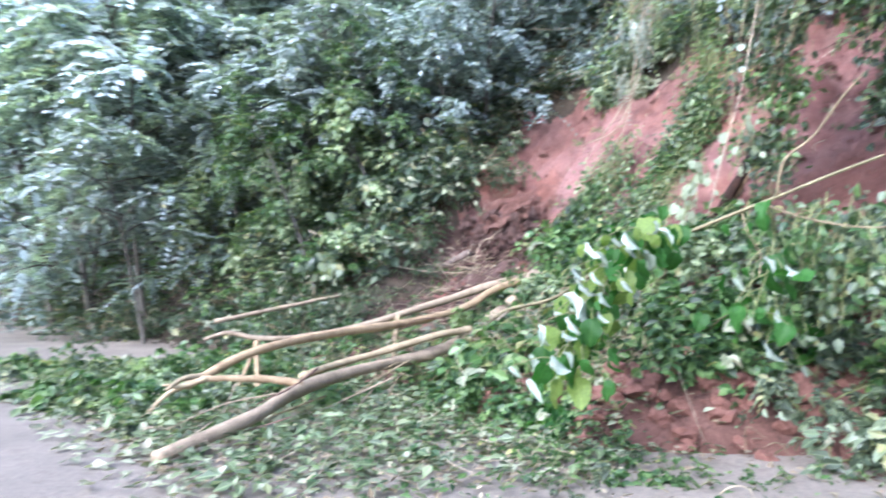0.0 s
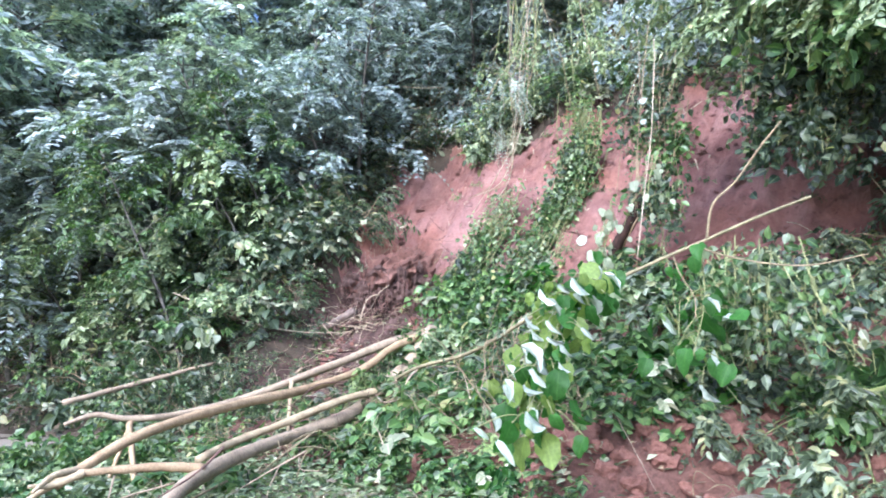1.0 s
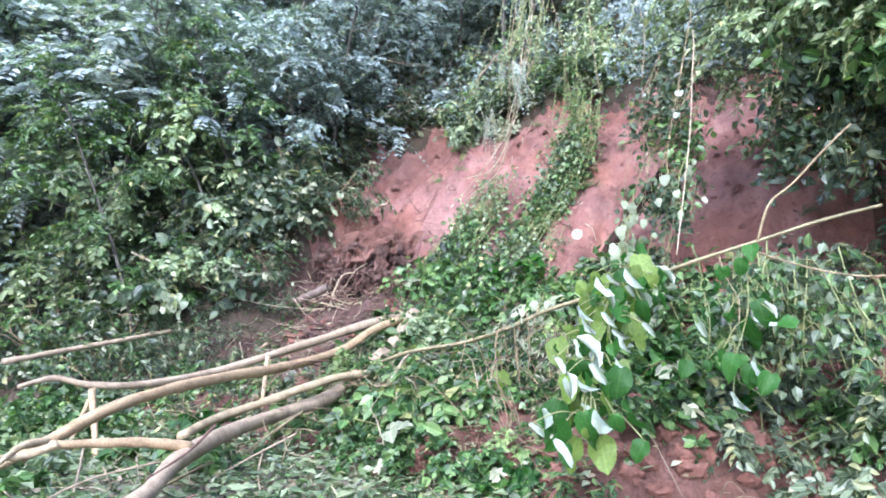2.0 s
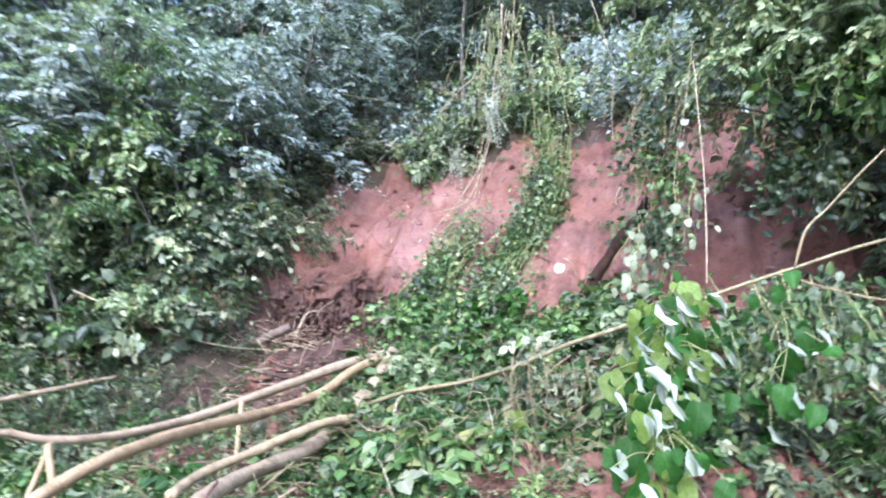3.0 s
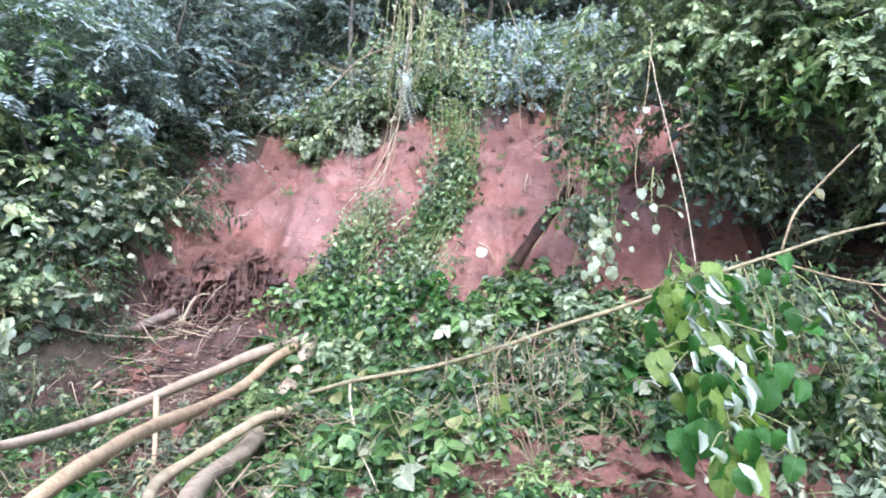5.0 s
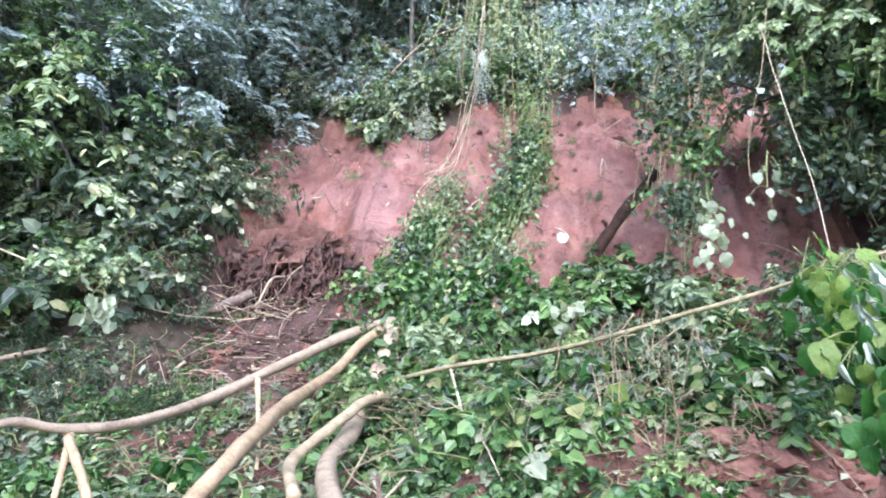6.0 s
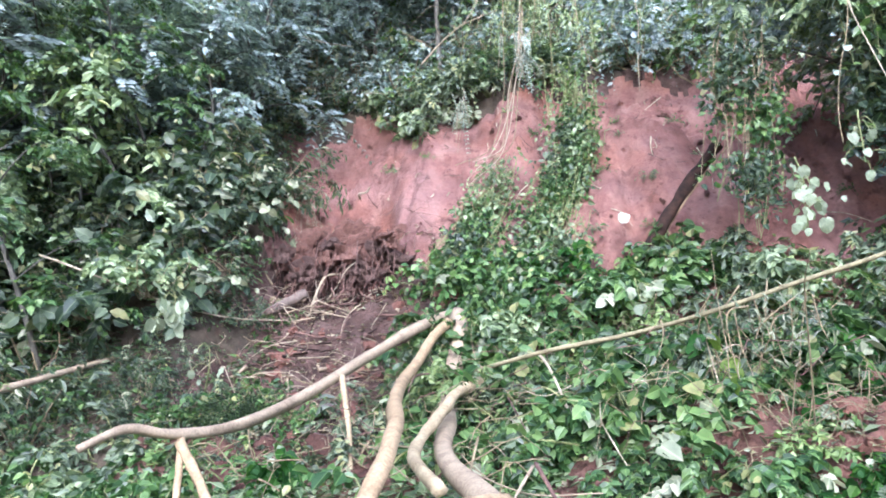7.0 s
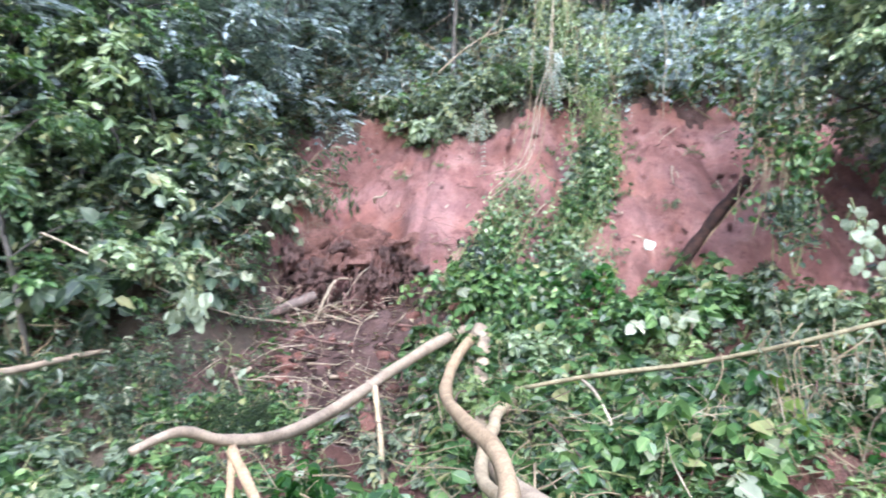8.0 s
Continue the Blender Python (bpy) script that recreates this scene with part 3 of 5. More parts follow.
for s, d, k, a in ((15.5, 8.5, 1.1, 60), (17.0, 9.5, 1.2, 0), (16.6, 7.6, 1.2, -60), (19.0, 8.5, 1.5, 30), (14.2, 9.8, 1.0, 90), (21.0, 7.5, 1.8, 10), (18.5, 5.6, 1.3, 0)):
    put(silver_tree, s, d, -0.1, k, a, group="silvery trees")
for s, d, k, a in ((13.0, 8.7, 0.95, 0), (14.2, 7.7, 0.8, 40), (6.6, 14.0, 0.55, 20), (4.4, 13.8, 0.5, -20), (3.2, 13.6, 0.55, 30)):
    put(light_tree, s, d, -0.1, k, a, group="light green trees")
# Leaf colour stands for shade and haze: dark low and near, pale beyond.
scatter([silver_tree, feather_trees[0], silver_tree, light_tree], 9, 14.6, 19.5, 6.8, 10, 1.0, 0.9, 1.3, "forest trees", lower_slope)
scatter([feather_trees[1], broad_trees[1], feather_trees[1]], 7, 12.0, 14.6, 7.0, 10, 1.0, 0.8, 1.15, "forest trees", lower_slope)
scatter([feather_trees[0], hazy_tree, silver_tree, broad_trees[0]], 22, 12.6, 18.5, 10, 15, 1.0, 0.9, 1.35, "forest trees", upper_slope)
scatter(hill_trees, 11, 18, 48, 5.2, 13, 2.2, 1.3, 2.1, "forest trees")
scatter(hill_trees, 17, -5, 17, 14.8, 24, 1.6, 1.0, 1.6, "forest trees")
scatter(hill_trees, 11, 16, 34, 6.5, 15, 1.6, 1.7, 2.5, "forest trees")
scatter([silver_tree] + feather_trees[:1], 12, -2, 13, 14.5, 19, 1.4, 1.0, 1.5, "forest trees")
scatter([hazy_tree, silver_tree, broad_trees[0]], 16, 4, 15, 16.5, 23, 1.2, 1.2, 1.8, "forest trees")
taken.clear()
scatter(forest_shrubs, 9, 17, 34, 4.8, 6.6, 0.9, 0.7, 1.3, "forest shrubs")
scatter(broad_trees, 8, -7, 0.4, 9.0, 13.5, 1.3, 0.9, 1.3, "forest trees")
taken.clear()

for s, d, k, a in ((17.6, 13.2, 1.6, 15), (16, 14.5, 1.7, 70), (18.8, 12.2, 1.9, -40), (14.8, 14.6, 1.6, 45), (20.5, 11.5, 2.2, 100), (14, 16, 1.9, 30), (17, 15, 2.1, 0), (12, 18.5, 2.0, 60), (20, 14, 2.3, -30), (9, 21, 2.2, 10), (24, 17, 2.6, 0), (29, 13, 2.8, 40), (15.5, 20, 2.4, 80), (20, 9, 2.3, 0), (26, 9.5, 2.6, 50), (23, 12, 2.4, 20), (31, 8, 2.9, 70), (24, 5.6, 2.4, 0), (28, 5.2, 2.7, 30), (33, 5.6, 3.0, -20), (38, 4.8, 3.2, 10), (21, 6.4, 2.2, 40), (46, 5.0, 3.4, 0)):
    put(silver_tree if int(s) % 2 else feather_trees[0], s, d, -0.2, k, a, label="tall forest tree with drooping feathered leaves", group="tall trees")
for s, d, k, a in ((12.6, 6.7, 0.9, 10), (13.0, 7.4, 1.0, -40)):
    put(forest_shrubs[(0, 3, 1, 2)[int(s * 3) % 4]], s, d, 0.0, k, a, group="forest shrubs")

taken.clear()
scatter(big_leaf_shrubs[:1] * 3 + big_leaf_shrubs[:2], 28, 11.5, 14.8, 6.8, 10.8, 0.55, 0.6, 1.0, "forest shrubs", lambda s, d: not bare(s - 0.3, d) and (d > 8.6 or s > 13.3))
scatter(big_leaf_shrubs[1:], 7, 11.6, 15.0, 7.2, 10.5, 0.9, 0.5, 0.8, "forest shrubs", None, 0.9)
taken.clear()
# trees that hang over the slide from its further side
for k, (s, d, ds, dd, h, size, mat) in enumerate([(0.6, 11.2, 2.4, -2.9, 2.8, 0.13, LEAF_CREAM), (-0.8, 10.4, 2.2, -2.6, 3.2, 0.13, LEAF_CREAM),
                                                  (-2.6, 9.4, 2.4, -2.4, 3.2, 0.13, LEAF_CREAM)]):
    lx, ly = xy(ds, dd)
    p = at(s, d)
    ob = tree("overhanging_tree", 480 + k, h, 2.2, 32, mat, KITE, size, False, (lx, ly), 0.09, BARK_FOREST, 20, 0.3)
    ob.location = p
    tagged(ob, "leaning tree hanging glossy leaves over the scar", "tree", "overhanging trees")

taken.clear()
scatter([hill_shrub, hill_shrub, forest_shrubs[3]], 22, -1.5, 5.2, 13.5, 15.2, 0.5, 0.9, 1.4, "edge shrubs")
scatter([hazy_tree, silver_tree, broad_trees[1]], 8, -2.0, 5.0, 13.9, 15.5, 0.8, 0.6, 0.9, "forest trees")
taken.clear()
# shrubs carried down with the slide
debris = fresh_shrubs + fresh_shrubs + broad_shrubs + broad_shrubs[:1] + [yellow_shrub]
scatter(debris, 62, 4.6, 8.4, 6.0, 9.8, 0.36, 0.75, 1.2, "debris shrubs", lambda s, d: d > 7.0 or s > 5.0)
scatter(debris, 16, 3.2, 4.8, 7.0, 9.8, 0.42, 0.8, 1.3, "debris shrubs")
scatter(fresh_shrubs[1:2] * 2 + fresh_shrubs[:1], 18, 1.0, 3.4, 6.9, 9.6, 0.45, 0.8, 1.3, "debris shrubs")
scatter(fresh_shrubs[1:2], 5, 0.8, 3.0, 6.4, 7.4, 0.45, 0.8, 1.2, "debris shrubs")
taken.clear()
scatter(debris, 20, 3.0, 5.2, 6.1, 7.2, 0.3, 0.5, 0.85, "debris shrubs", lambda s, d: d > 6.0 + 0.5 * toe_shift(s))
scatter(debris, 6, 4.2, 5.4, 5.2, 6.2, 0.3, 0.4, 0.7, "debris shrubs")
scatter(debris, 14, 2.8, 6.4, 4.4, 5.3, 0.33, 0.4, 0.7, "roadside shrubs")
scatter(debris, 24, 8.9, 13.5, 4.4, 6.7, 0.5, 0.6, 1.0, "roadside shrubs", lambda s, d: d > 5.5 or s > 9.3)
scatter(fresh_shrubs + [light_shrub] * 4 + [yellow_shrub, pale_shrub], 46, 7.2, 14, 1.9, 4.8, 0.42, 0.65, 1.15, "roadside shrubs", lambda s, d: d > 3.0 or s > 8.2)
scatter(debris, 12, 2.0, 6.2, 3.4, 5.0, 0.5, 0.28, 0.5, "roadside shrubs")
scatter([fresh_shrubs[1], light_shrub, fresh_shrubs[0], pale_shrub] + feather_fern * 2, 40, 6.4, 11.0, 12.95, 15.2, 0.3, 0.8, 1.3, "edge shrubs", lambda s, d: edge_of(s) + 0.05 < d < edge_of(s) + 0.95)
scatter(fresh_shrubs, 9, 2.0, 6.0, 14.1, 14.6, 0.4, 0.8, 1.3, "edge shrubs")
scatter(fresh_shrubs + forest_shrubs, 16, 10.8, 12.8, 9.0, 13.5, 0.4, 0.5, 0.9, "edge shrubs", lambda s, d: not bare(s - 0.15, d))
for s, d, k, a in ((5.7, 6.3, 1.15, 10), (6.3, 6.6, 1.2, 60), (6.8, 6.8, 1.0, -40), (5.3, 6.7, 1.1, 30)):
    put(fresh_shrubs[1 if a > 20 else 0], s, d, 0.0, k, a, group="debris shrubs")
scatter([grass_tuft], 12, 4.2, 12.5, 5.6, 9.2, 0.5, 0.5, 0.9, "grass tufts", lambda s, d: s > 10 or d > 6.6)
for s, d, k in ((5.7, 2.0, 0.35), (6.3, 2.3, 0.4), (5.3, 2.6, 0.35), (6.9, 2.5, 0.45), (6.0, 3.0, 0.45), (7.4, 2.9, 0.5)):
    put(fresh_shrubs[int(s * 7) % 3], s, d, -0.02, k, s * 50, group="roadside shrubs")
for k in range(26):
    s, d = dice(rng, 7.1, 9.4), dice(rng, 1.5, 3.4)
    put([light_shrub, fresh_shrubs[1], light_shrub, fresh_shrubs[2], pale_shrub, broad_shrubs[0]][k % 6], s, d, -0.05, dice(rng, 0.5, 0.9), dice(rng, 0, 360), group="roadside shrubs")
for s, d, k in ((3.0, 4.0, 0.5), (2.7, 4.6, 0.45), (3.5, 4.1, 0.55), (2.3, 5.0, 0.4), (4.1, 4.3, 0.5), (3.3, 4.8, 0.4), (2.0, 5.6, 0.4), (4.6, 3.6, 0.45), (1.6, 6.0, 0.45)):
    put(fresh_shrubs[int(s * 7) % 2], s, d, 0.0, k, s * 70, label="torn leafy sprig lying at the road's edge", group="roadside sprigs")
for s, d, k in ((1.2, 7.2, 1.1), (0.9, 6.8, 1.0), (1.6, 7.1, 0.9), (0.6, 7.4, 1.2)):
    put(broad_shrubs[0], s, d, 0.0, k, s * 90, group="debris shrubs")
for k in range(14):
    put([fresh_shrubs[1], broad_shrubs[0], fresh_shrubs[0], feather_fern[0]][k % 4], dice(rng, 9.2, 10.9), dice(rng, 6.9, 8.2), 0.0, dice(rng, 0.4, 0.75), dice(rng, 0, 360), group="debris shrubs")
for s, d, up, k in ((7.95, 7.85, 0.35, 0.6), (7.9, 8.15, 0.4, 0.65), (7.1, 8.2, 0.4, 0.7)):
    put(fresh_shrubs[int(s * 20) % 2], s, d, up, k, s * 300, group="debris shrubs")
for k in range(14):
    put([light_shrub, fresh_shrubs[2], light_shrub, yellow_shrub][k % 4], dice(rng, 9.0, 11.6), dice(rng, 3.2, 5.0), 0.15, dice(rng, 0.5, 0.8), dice(rng, 0, 360), group="roadside shrubs")
taken.clear()
scatter([fresh_shrubs[0], light_shrub, fresh_shrubs[2], light_shrub, fresh_shrubs[1], pale_shrub], 74, 3.9, 9.8, 1.9, 4.4, 0.24, 0.22, 0.45, "roadside sprigs", lambda s, d: d > 3.1 - 0.16 * s + 0.4 * noise.noise((s, d, 3)), -0.02)
scatter(fresh_shrubs[:2] + [light_shrub] * 3 + [pale_shrub], 24, 7.6, 12.5, 2.2, 4.3, 0.4, 0.5, 0.75, "roadside shrubs", None, -0.05)
put(yellow_shrub, 7.35, 6.9, 0.45, 0.9, 10, group="debris shrubs")
for s, d, up, k, a in ((3.9, 7.2, 1.0, 0.7, 20), (2.4, 7.4, 1.0, 0.7, 0), (6.9, 8.0, 0.5, 0.7, 15)):
    put(light_shrub, s, d, up, k, a, group="debris shrubs")


# ---- leafy vines that hang down over the scar ----
def drape(name, label, path, width, strands, per, size, mat, shape, seed, stem_mat=GREEN_STEM, bits=0.3, gap=-0.05, loose=0.7):
    """A hanging mat of vines along a path given as (s, d, z), ragged at its sides and ends."""
    r = random.Random(seed)
    root = tagged(new(name), label, "vine")
    lv = Leaves()
    for k in range(strands):
        side, back, swing = r.gauss(0, 0.6) * width, dice(r, -0.3, 0.3) * width, r.gauss(0, 0.3) * width
        start, stop = (0 if r.random() < 0.5 else int(dice(r, 0, 10))), max(14, int(25 * dice(r, bits, 1.0)))
        line = []
        for i, (s, d, z) in enumerate(path):
            x, y = xy(s + side + swing * i / len(path) * 2 + r.gauss(0, 0.06), d + back + r.gauss(0, 0.05))
            line.append(Vector((x, y, z + r.gauss(0, 0.1))))
        curve = glide(line, 25)[start:stop]
        piece("strand", mesh_of("strand", *tube(curve[::3] + [curve[-1]], 0.008, 0.004, 4, 14), stem_mat), root)
        for i in range(1, len(curve)):
            thick = noise.noise(curve[i] * 1.9 + Vector((seed, 0, 0)))
            if thick < gap:
                continue
            for _ in range(int(per * dice(r, 0.2, 1.5) * (0.6 + 1.6 * max(0, thick)) + 0.5)):
                q = curve[i - 1].lerp(curve[i], r.random()) + wild(r, 0.11)
                lv.add(q, OUT * dice(r, 0.1, 0.8) + wild(r, 0.6) + Vector((0, 0, -0.4)), FACING + wild(r, loose), size * dice(r, 0.45, 1.3))
    piece("foliage", lv.mesh("foliage", mat, shape), root)
    return root


BAND = [(5.85, 11.5, 5.8), (5.9, 11.3, 5.0), (6.05, 10.9, 4.1), (6.35, 10.3, 3.1), (6.7, 9.7, 2.2)]
LOWER = [(7.0, 10.6, 4.3), (7.3, 10.4, 3.7), (7.6, 10.1, 3.1), (7.85, 9.7, 2.5), (8.0, 9.2, 2.0)]
drape("vine_curtain", "curtain of green vines down the scar", BAND, 0.23, 26, 6.5, 0.1, LEAF_FRESH, HEXA, 1, bits=0.5)
drape("vine_curtain", "dark green vines within the curtain", BAND[1:], 0.28, 10, 5.0, 0.115, LEAF_SHADED, OVATE, 12, bits=0.4)
drape("vine_curtain", "pale-leaved creeper along the curtain", BAND, 0.33, 24, 3.4, 0.11, LEAF_CREAM, OVATE, 23, bits=0.4)
drape("vine_curtain", "leafy vines spreading at the foot of the curtain", BAND[2:], 0.5, 26, 6.0, 0.1, LEAF_FRESH, HEXA, 8, bits=0.5)
drape("vine_curtain", "grey-green vines at the foot of the curtain", BAND[3:], 0.6, 16, 6.0, 0.11, LEAF_GREY, OVATE, 11, bits=0.6)
drape("vine_curtain", "yellowish vine column hanging on the red scar", [(6.0, 11.6, 6.3), (5.95, 11.35, 5.5), (5.95, 11.2, 4.8)], 0.25, 8, 5.0, 0.09, LEAF_YELLOW, HEXA, 2)
drape("vine_curtain", "slanting mat of vines at the foot of the scar", LOWER[1:], 0.26, 24, 6.0, 0.1, LEAF_FRESH, HEXA, 3, bits=0.5, gap=0.0)
drape("vine_curtain", "dark vines within the slanting mat", LOWER[2:], 0.42, 16, 5.5, 0.11, LEAF_SHADED, OVATE, 13, bits=0.5, gap=0.0)
drape("vine_curtain", "light green slanting vines on the lower scar", LOWER[:3], 0.26, 14, 3.4, 0.095, LEAF_CREAM, HEXA, 9)
drape("vine_curtain", "pale-leaved creeper on the slanting mat", LOWER[1:], 0.42, 20, 3.2, 0.11, LEAF_CREAM, OVATE, 24, bits=0.4)
drape("vine_curtain", "tangled vines where the curtains run together", [(7.0, 9.9, 2.45), (7.05, 9.5, 2.1), (7.15, 9.1, 1.75), (7.2, 8.7, 1.5)], 0.55, 34, 6.5, 0.115, LEAF_FRESH, OVATE, 21, bits=0.5, gap=-0.2)
drape("vine_curtain", "dark vines low between the curtains", [(7.0, 9.8, 2.3), (7.1, 9.4, 1.95), (7.3, 8.9, 1.6)], 0.6, 18, 5.5, 0.12, LEAF_SHADED, OVATE, 22, bits=0.5)
drape("vine_curtain", "dark leafy vines hanging in front of the scar", [(3.5, 9.2, 5.3), (3.65, 8.9, 4.5), (3.75, 8.85, 3.8), (3.9, 8.8, 2.8)], 0.24, 24, 5.5, 0.112, LEAF_SHADED, HEXA, 44, TWIG, 0.6, -0.15)
drape("vine_curtain", "mid-green leaves among the dark hanging vines", [(3.55, 9.1, 4.6), (3.7, 8.85, 3.8), (3.85, 8.75, 3.0)], 0.28, 14, 4.0, 0.11, LEAF_FRESH, OVATE, 45, TWIG, 0.6, -0.15)
drape("vine_curtain", "green sprigs below the hanging vines", [(3.8, 8.8, 3.4), (3.85, 8.7, 2.8), (3.95, 8.6, 2.2)], 0.3, 12, 6.0, 0.104, LEAF_SHADED, HEXA, 14, bits=0.4)
drape("vine_curtain", "thin leafy vines hanging from the upper edge", [(6.5, 10.9, 8.2), (6.6, 10.8, 7.2), (6.7, 10.6, 6.4), (6.8, 10.5, 5.8)], 0.9, 26, 2.4, 0.096, LEAF_CREAM, HEXA, 5)
drape("vine_curtain", "light green vines over the upper edge of the scar", [(5.4, 12.2, 7.6), (5.5, 11.6, 6.9), (5.6, 11.4, 6.3)], 0.6, 14, 4.5, 0.104, LEAF_CREAM, HEXA, 6)
# High vines share the pale blue that paints haze on the hill.
drape("vine_curtain", "vines above the bare strip, leaves tinted blue for haze", [(4.2, 12.0, 7.8), (4.3, 11.6, 7.3), (4.3, 11.5, 6.9)], 0.8, 16, 6.0, 0.112, LEAF_HAZE, HEXA, 10)

# leafy growth that hangs before the further side of the scar
for k, (label, path, width, strands, per, size, mat) in enumerate([
        ("light green foliage hanging from the leaning trees", [(1.9, 9.6, 6.9), (2.0, 9.2, 6.1), (2.1, 8.9, 5.4), (2.1, 8.7, 4.8)], 1.1, 36, 3.6, 0.15, LEAF_CREAM),
        # Leaves tinted blue here too, as painted haze.
        ("foliage hanging from the leaning trees, tinted blue for haze", [(2.6, 10.6, 7.2), (2.6, 10.2, 6.5), (2.7, 9.8, 5.9), (2.8, 9.7, 5.4)], 1.2, 26, 3.6, 0.15, LEAF_HAZE),
        ("dark leaves hanging before the shaded end of the scar", [(1.6, 9.0, 5.2), (1.7, 8.8, 4.5), (1.8, 8.6, 3.8), (1.9, 8.5, 3.1)], 0.5, 34, 5.5, 0.15, LEAF_SHADED),
        ("bright green leaves hanging over the shaded hollow", [(0.6, 8.8, 6.2), (0.7, 8.4, 5.4), (0.8, 8.1, 4.6), (0.9, 8.0, 3.9)], 0.8, 34, 4.6, 0.17, LEAF_FRESH),
        ("mid-green thicket on the heap beside the bough", [(2.3, 6.8, 2.2), (2.2, 6.5, 1.8), (2.1, 6.3, 1.35), (2.1, 6.2, 1.0)], 0.55, 24, 3.2, 0.105, LEAF_FRESH),
        ("grey-green leaves trailing from the bough's end", [(2.3, 6.9, 2.2), (2.25, 6.6, 1.75), (2.2, 6.4, 1.3), (2.2, 6.3, 0.9)], 0.45, 22, 3.2, 0.11, LEAF_GREY),
        ("dark thicket on the heap beside the bough", [(2.1, 7.3, 2.0), (2.1, 7.0, 1.65), (2.0, 6.8, 1.3), (2.0, 6.7, 0.9)], 0.5, 24, 3.6, 0.12, LEAF_SHADED)]):
    drape("hanging_foliage", label, path, width, strands, per, size, mat, OVATE, 60 + k, GREEN_STEM, 0.5, -0.15, 1.0)

# withered leaves that hang under the bough
drape("withered_leaves", "withered pale leaves hanging under the bough", [(4.25, 5.95, 1.6), (4.25, 5.95, 1.25), (4.2, 5.9, 0.85)], 0.5, 10, 1.4, 0.08, LEAF_PALE, LANCE, 31, TWIG, 0.5, -0.1, 1.2)
drape("withered_leaves", "light green leaves trailing under the bough", [(4.7, 6.2, 1.5), (4.7, 6.2, 1.15), (4.6, 6.1, 0.8)], 0.5, 14, 1.8, 0.09, LEAF_GREY, HEXA, 32, TWIG, 0.5, -0.1, 1.2)

# bare lianas
for k in range(9):
    r = random.Random(600 + k)
    o = r.gauss(0, 0.18)
    v = tagged(new("liana"), "thin tan liana hanging from the trees", "vine", "lianas")
    ends = [(6.45 + o, 11.0, 8.4), (6.54 + o, 10.75, 6.6), (6.77 + o * 0.8, 10.65, 5.5), (7.02 + o * 0.6, 10.3, 4.4), (7.5 + o, 10.2, 3.4 + r.random())]
    if k > 5:
        o = r.gauss(0, 0.35)
        ends = [(5.8 + o, 11.2, 8.2), (5.75 + o, 11.4, 7.0), (5.65 + o, 11.5, 6.0), (5.6 + o, 11.5, 5.2 + r.random())]
    piece("strand", mesh_of("strand", *tube([Vector((*xy(s + r.gauss(0, 0.05), d + r.gauss(0, 0.1)), z)) for s, d, z in ends], 0.009, 0.006, 5, 20), STRAW if k % 2 else TWIG), v)

# withered fern fronds
for k, (s, d, z, n) in enumerate([(6.65, 10.3, 6.1, 16), (7.9, 11.7, 5.8, 9)]):
    r = random.Random(640 + k)
    fern = tagged(new("withered_fern"), "pale withered fern fronds hanging down", "fern", "withered ferns")
    lv, stalks = Leaves(), []
    for j in range(n):
        q = Vector((*xy(s + r.gauss(0, 0.1), d + r.gauss(0, 0.08)), z + r.gauss(0, 0.15)))
        w = Vector((0.15, 0.1, -1)) + wild(r, 0.25)
        frond(r, lv, q, w + wild(r, 0.3), dice(r, 0.25, 0.6), 11, dice(r, 0.045, 0.075))
        stalks.append(tube([q, q + w * 0.25, q + w * 0.5], 0.005, 0.003, 4, 5))
    piece("stalk", mesh_of("stalk", *joined(stalks), STRAW), fern)
    piece("foliage", lv.mesh("foliage", LEAF_UNDER, SMALL), fern)

# ---- the fallen tree: one root end in the debris, four stems across the road ----
fallen = tagged(new("fallen_tree"), "fallen multi-stemmed tree with tan bark across the road", "fallen tree")


def limb(name, parent, points, r0, r1, mat, label="", knobs=0.3, sides=10):
    return piece(name, mesh_of(name, *tube(points, r0, r1, sides, len(points) * 6, knobs, r0 * 90), mat), parent, label)


limb("stem", fallen, [(1.9, 11.9, 1.7), (0.98, 11.35, 1.52), (0.15, 10.97, 1.26), (-0.65, 10.5, 1.02), (-1.37, 10.05, 0.82), (-2.1, 9.5, 0.72), (-2.6, 9.25, 0.73), (-2.92, 9.14, 0.81), (-3.22, 9.02, 0.73)],
     0.076, 0.024, BARK_GREY, "grey-brown upper stem")
limb("stem", fallen, [(1.3, 11.2, 1.55), (0.8, 10.85, 1.38), (0.3, 10.5, 1.1), (-0.5, 9.6, 0.93), (-1.27, 8.55, 0.86), (-1.75, 7.8, 0.8), (-2.05, 7.4, 0.73), (-2.3, 7.15, 0.62), (-2.65, 6.9, 0.4)],
     0.062, 0.045, BARK_TAN)
limb("stem", fallen, [(0.75, 10.0, 0.85), (0.45, 9.83, 0.82), (0.0, 9.5, 0.77), (-0.33, 9.2, 0.7), (-0.62, 8.97, 0.63), (-0.9, 8.75, 0.56), (-1.3, 8.3, 0.48), (-1.6, 7.6, 0.42)],
     0.054, 0.042, BARK_PALE)
limb("trunk", fallen, [(1.6, 11.4, 1.65), (1.07, 10.8, 1.14), (0.68, 10.46, 0.87), (0.3, 10.0, 0.64), (-0.15, 9.45, 0.5), (-0.95, 8.4, 0.42), (-1.55, 7.1, 0.33), (-1.8, 6.25, 0.2), (-2.3, 5.4, 0.06)],
     0.112, 0.06, BARK_GREY, "thick grey-brown trunk with scuffed bark")
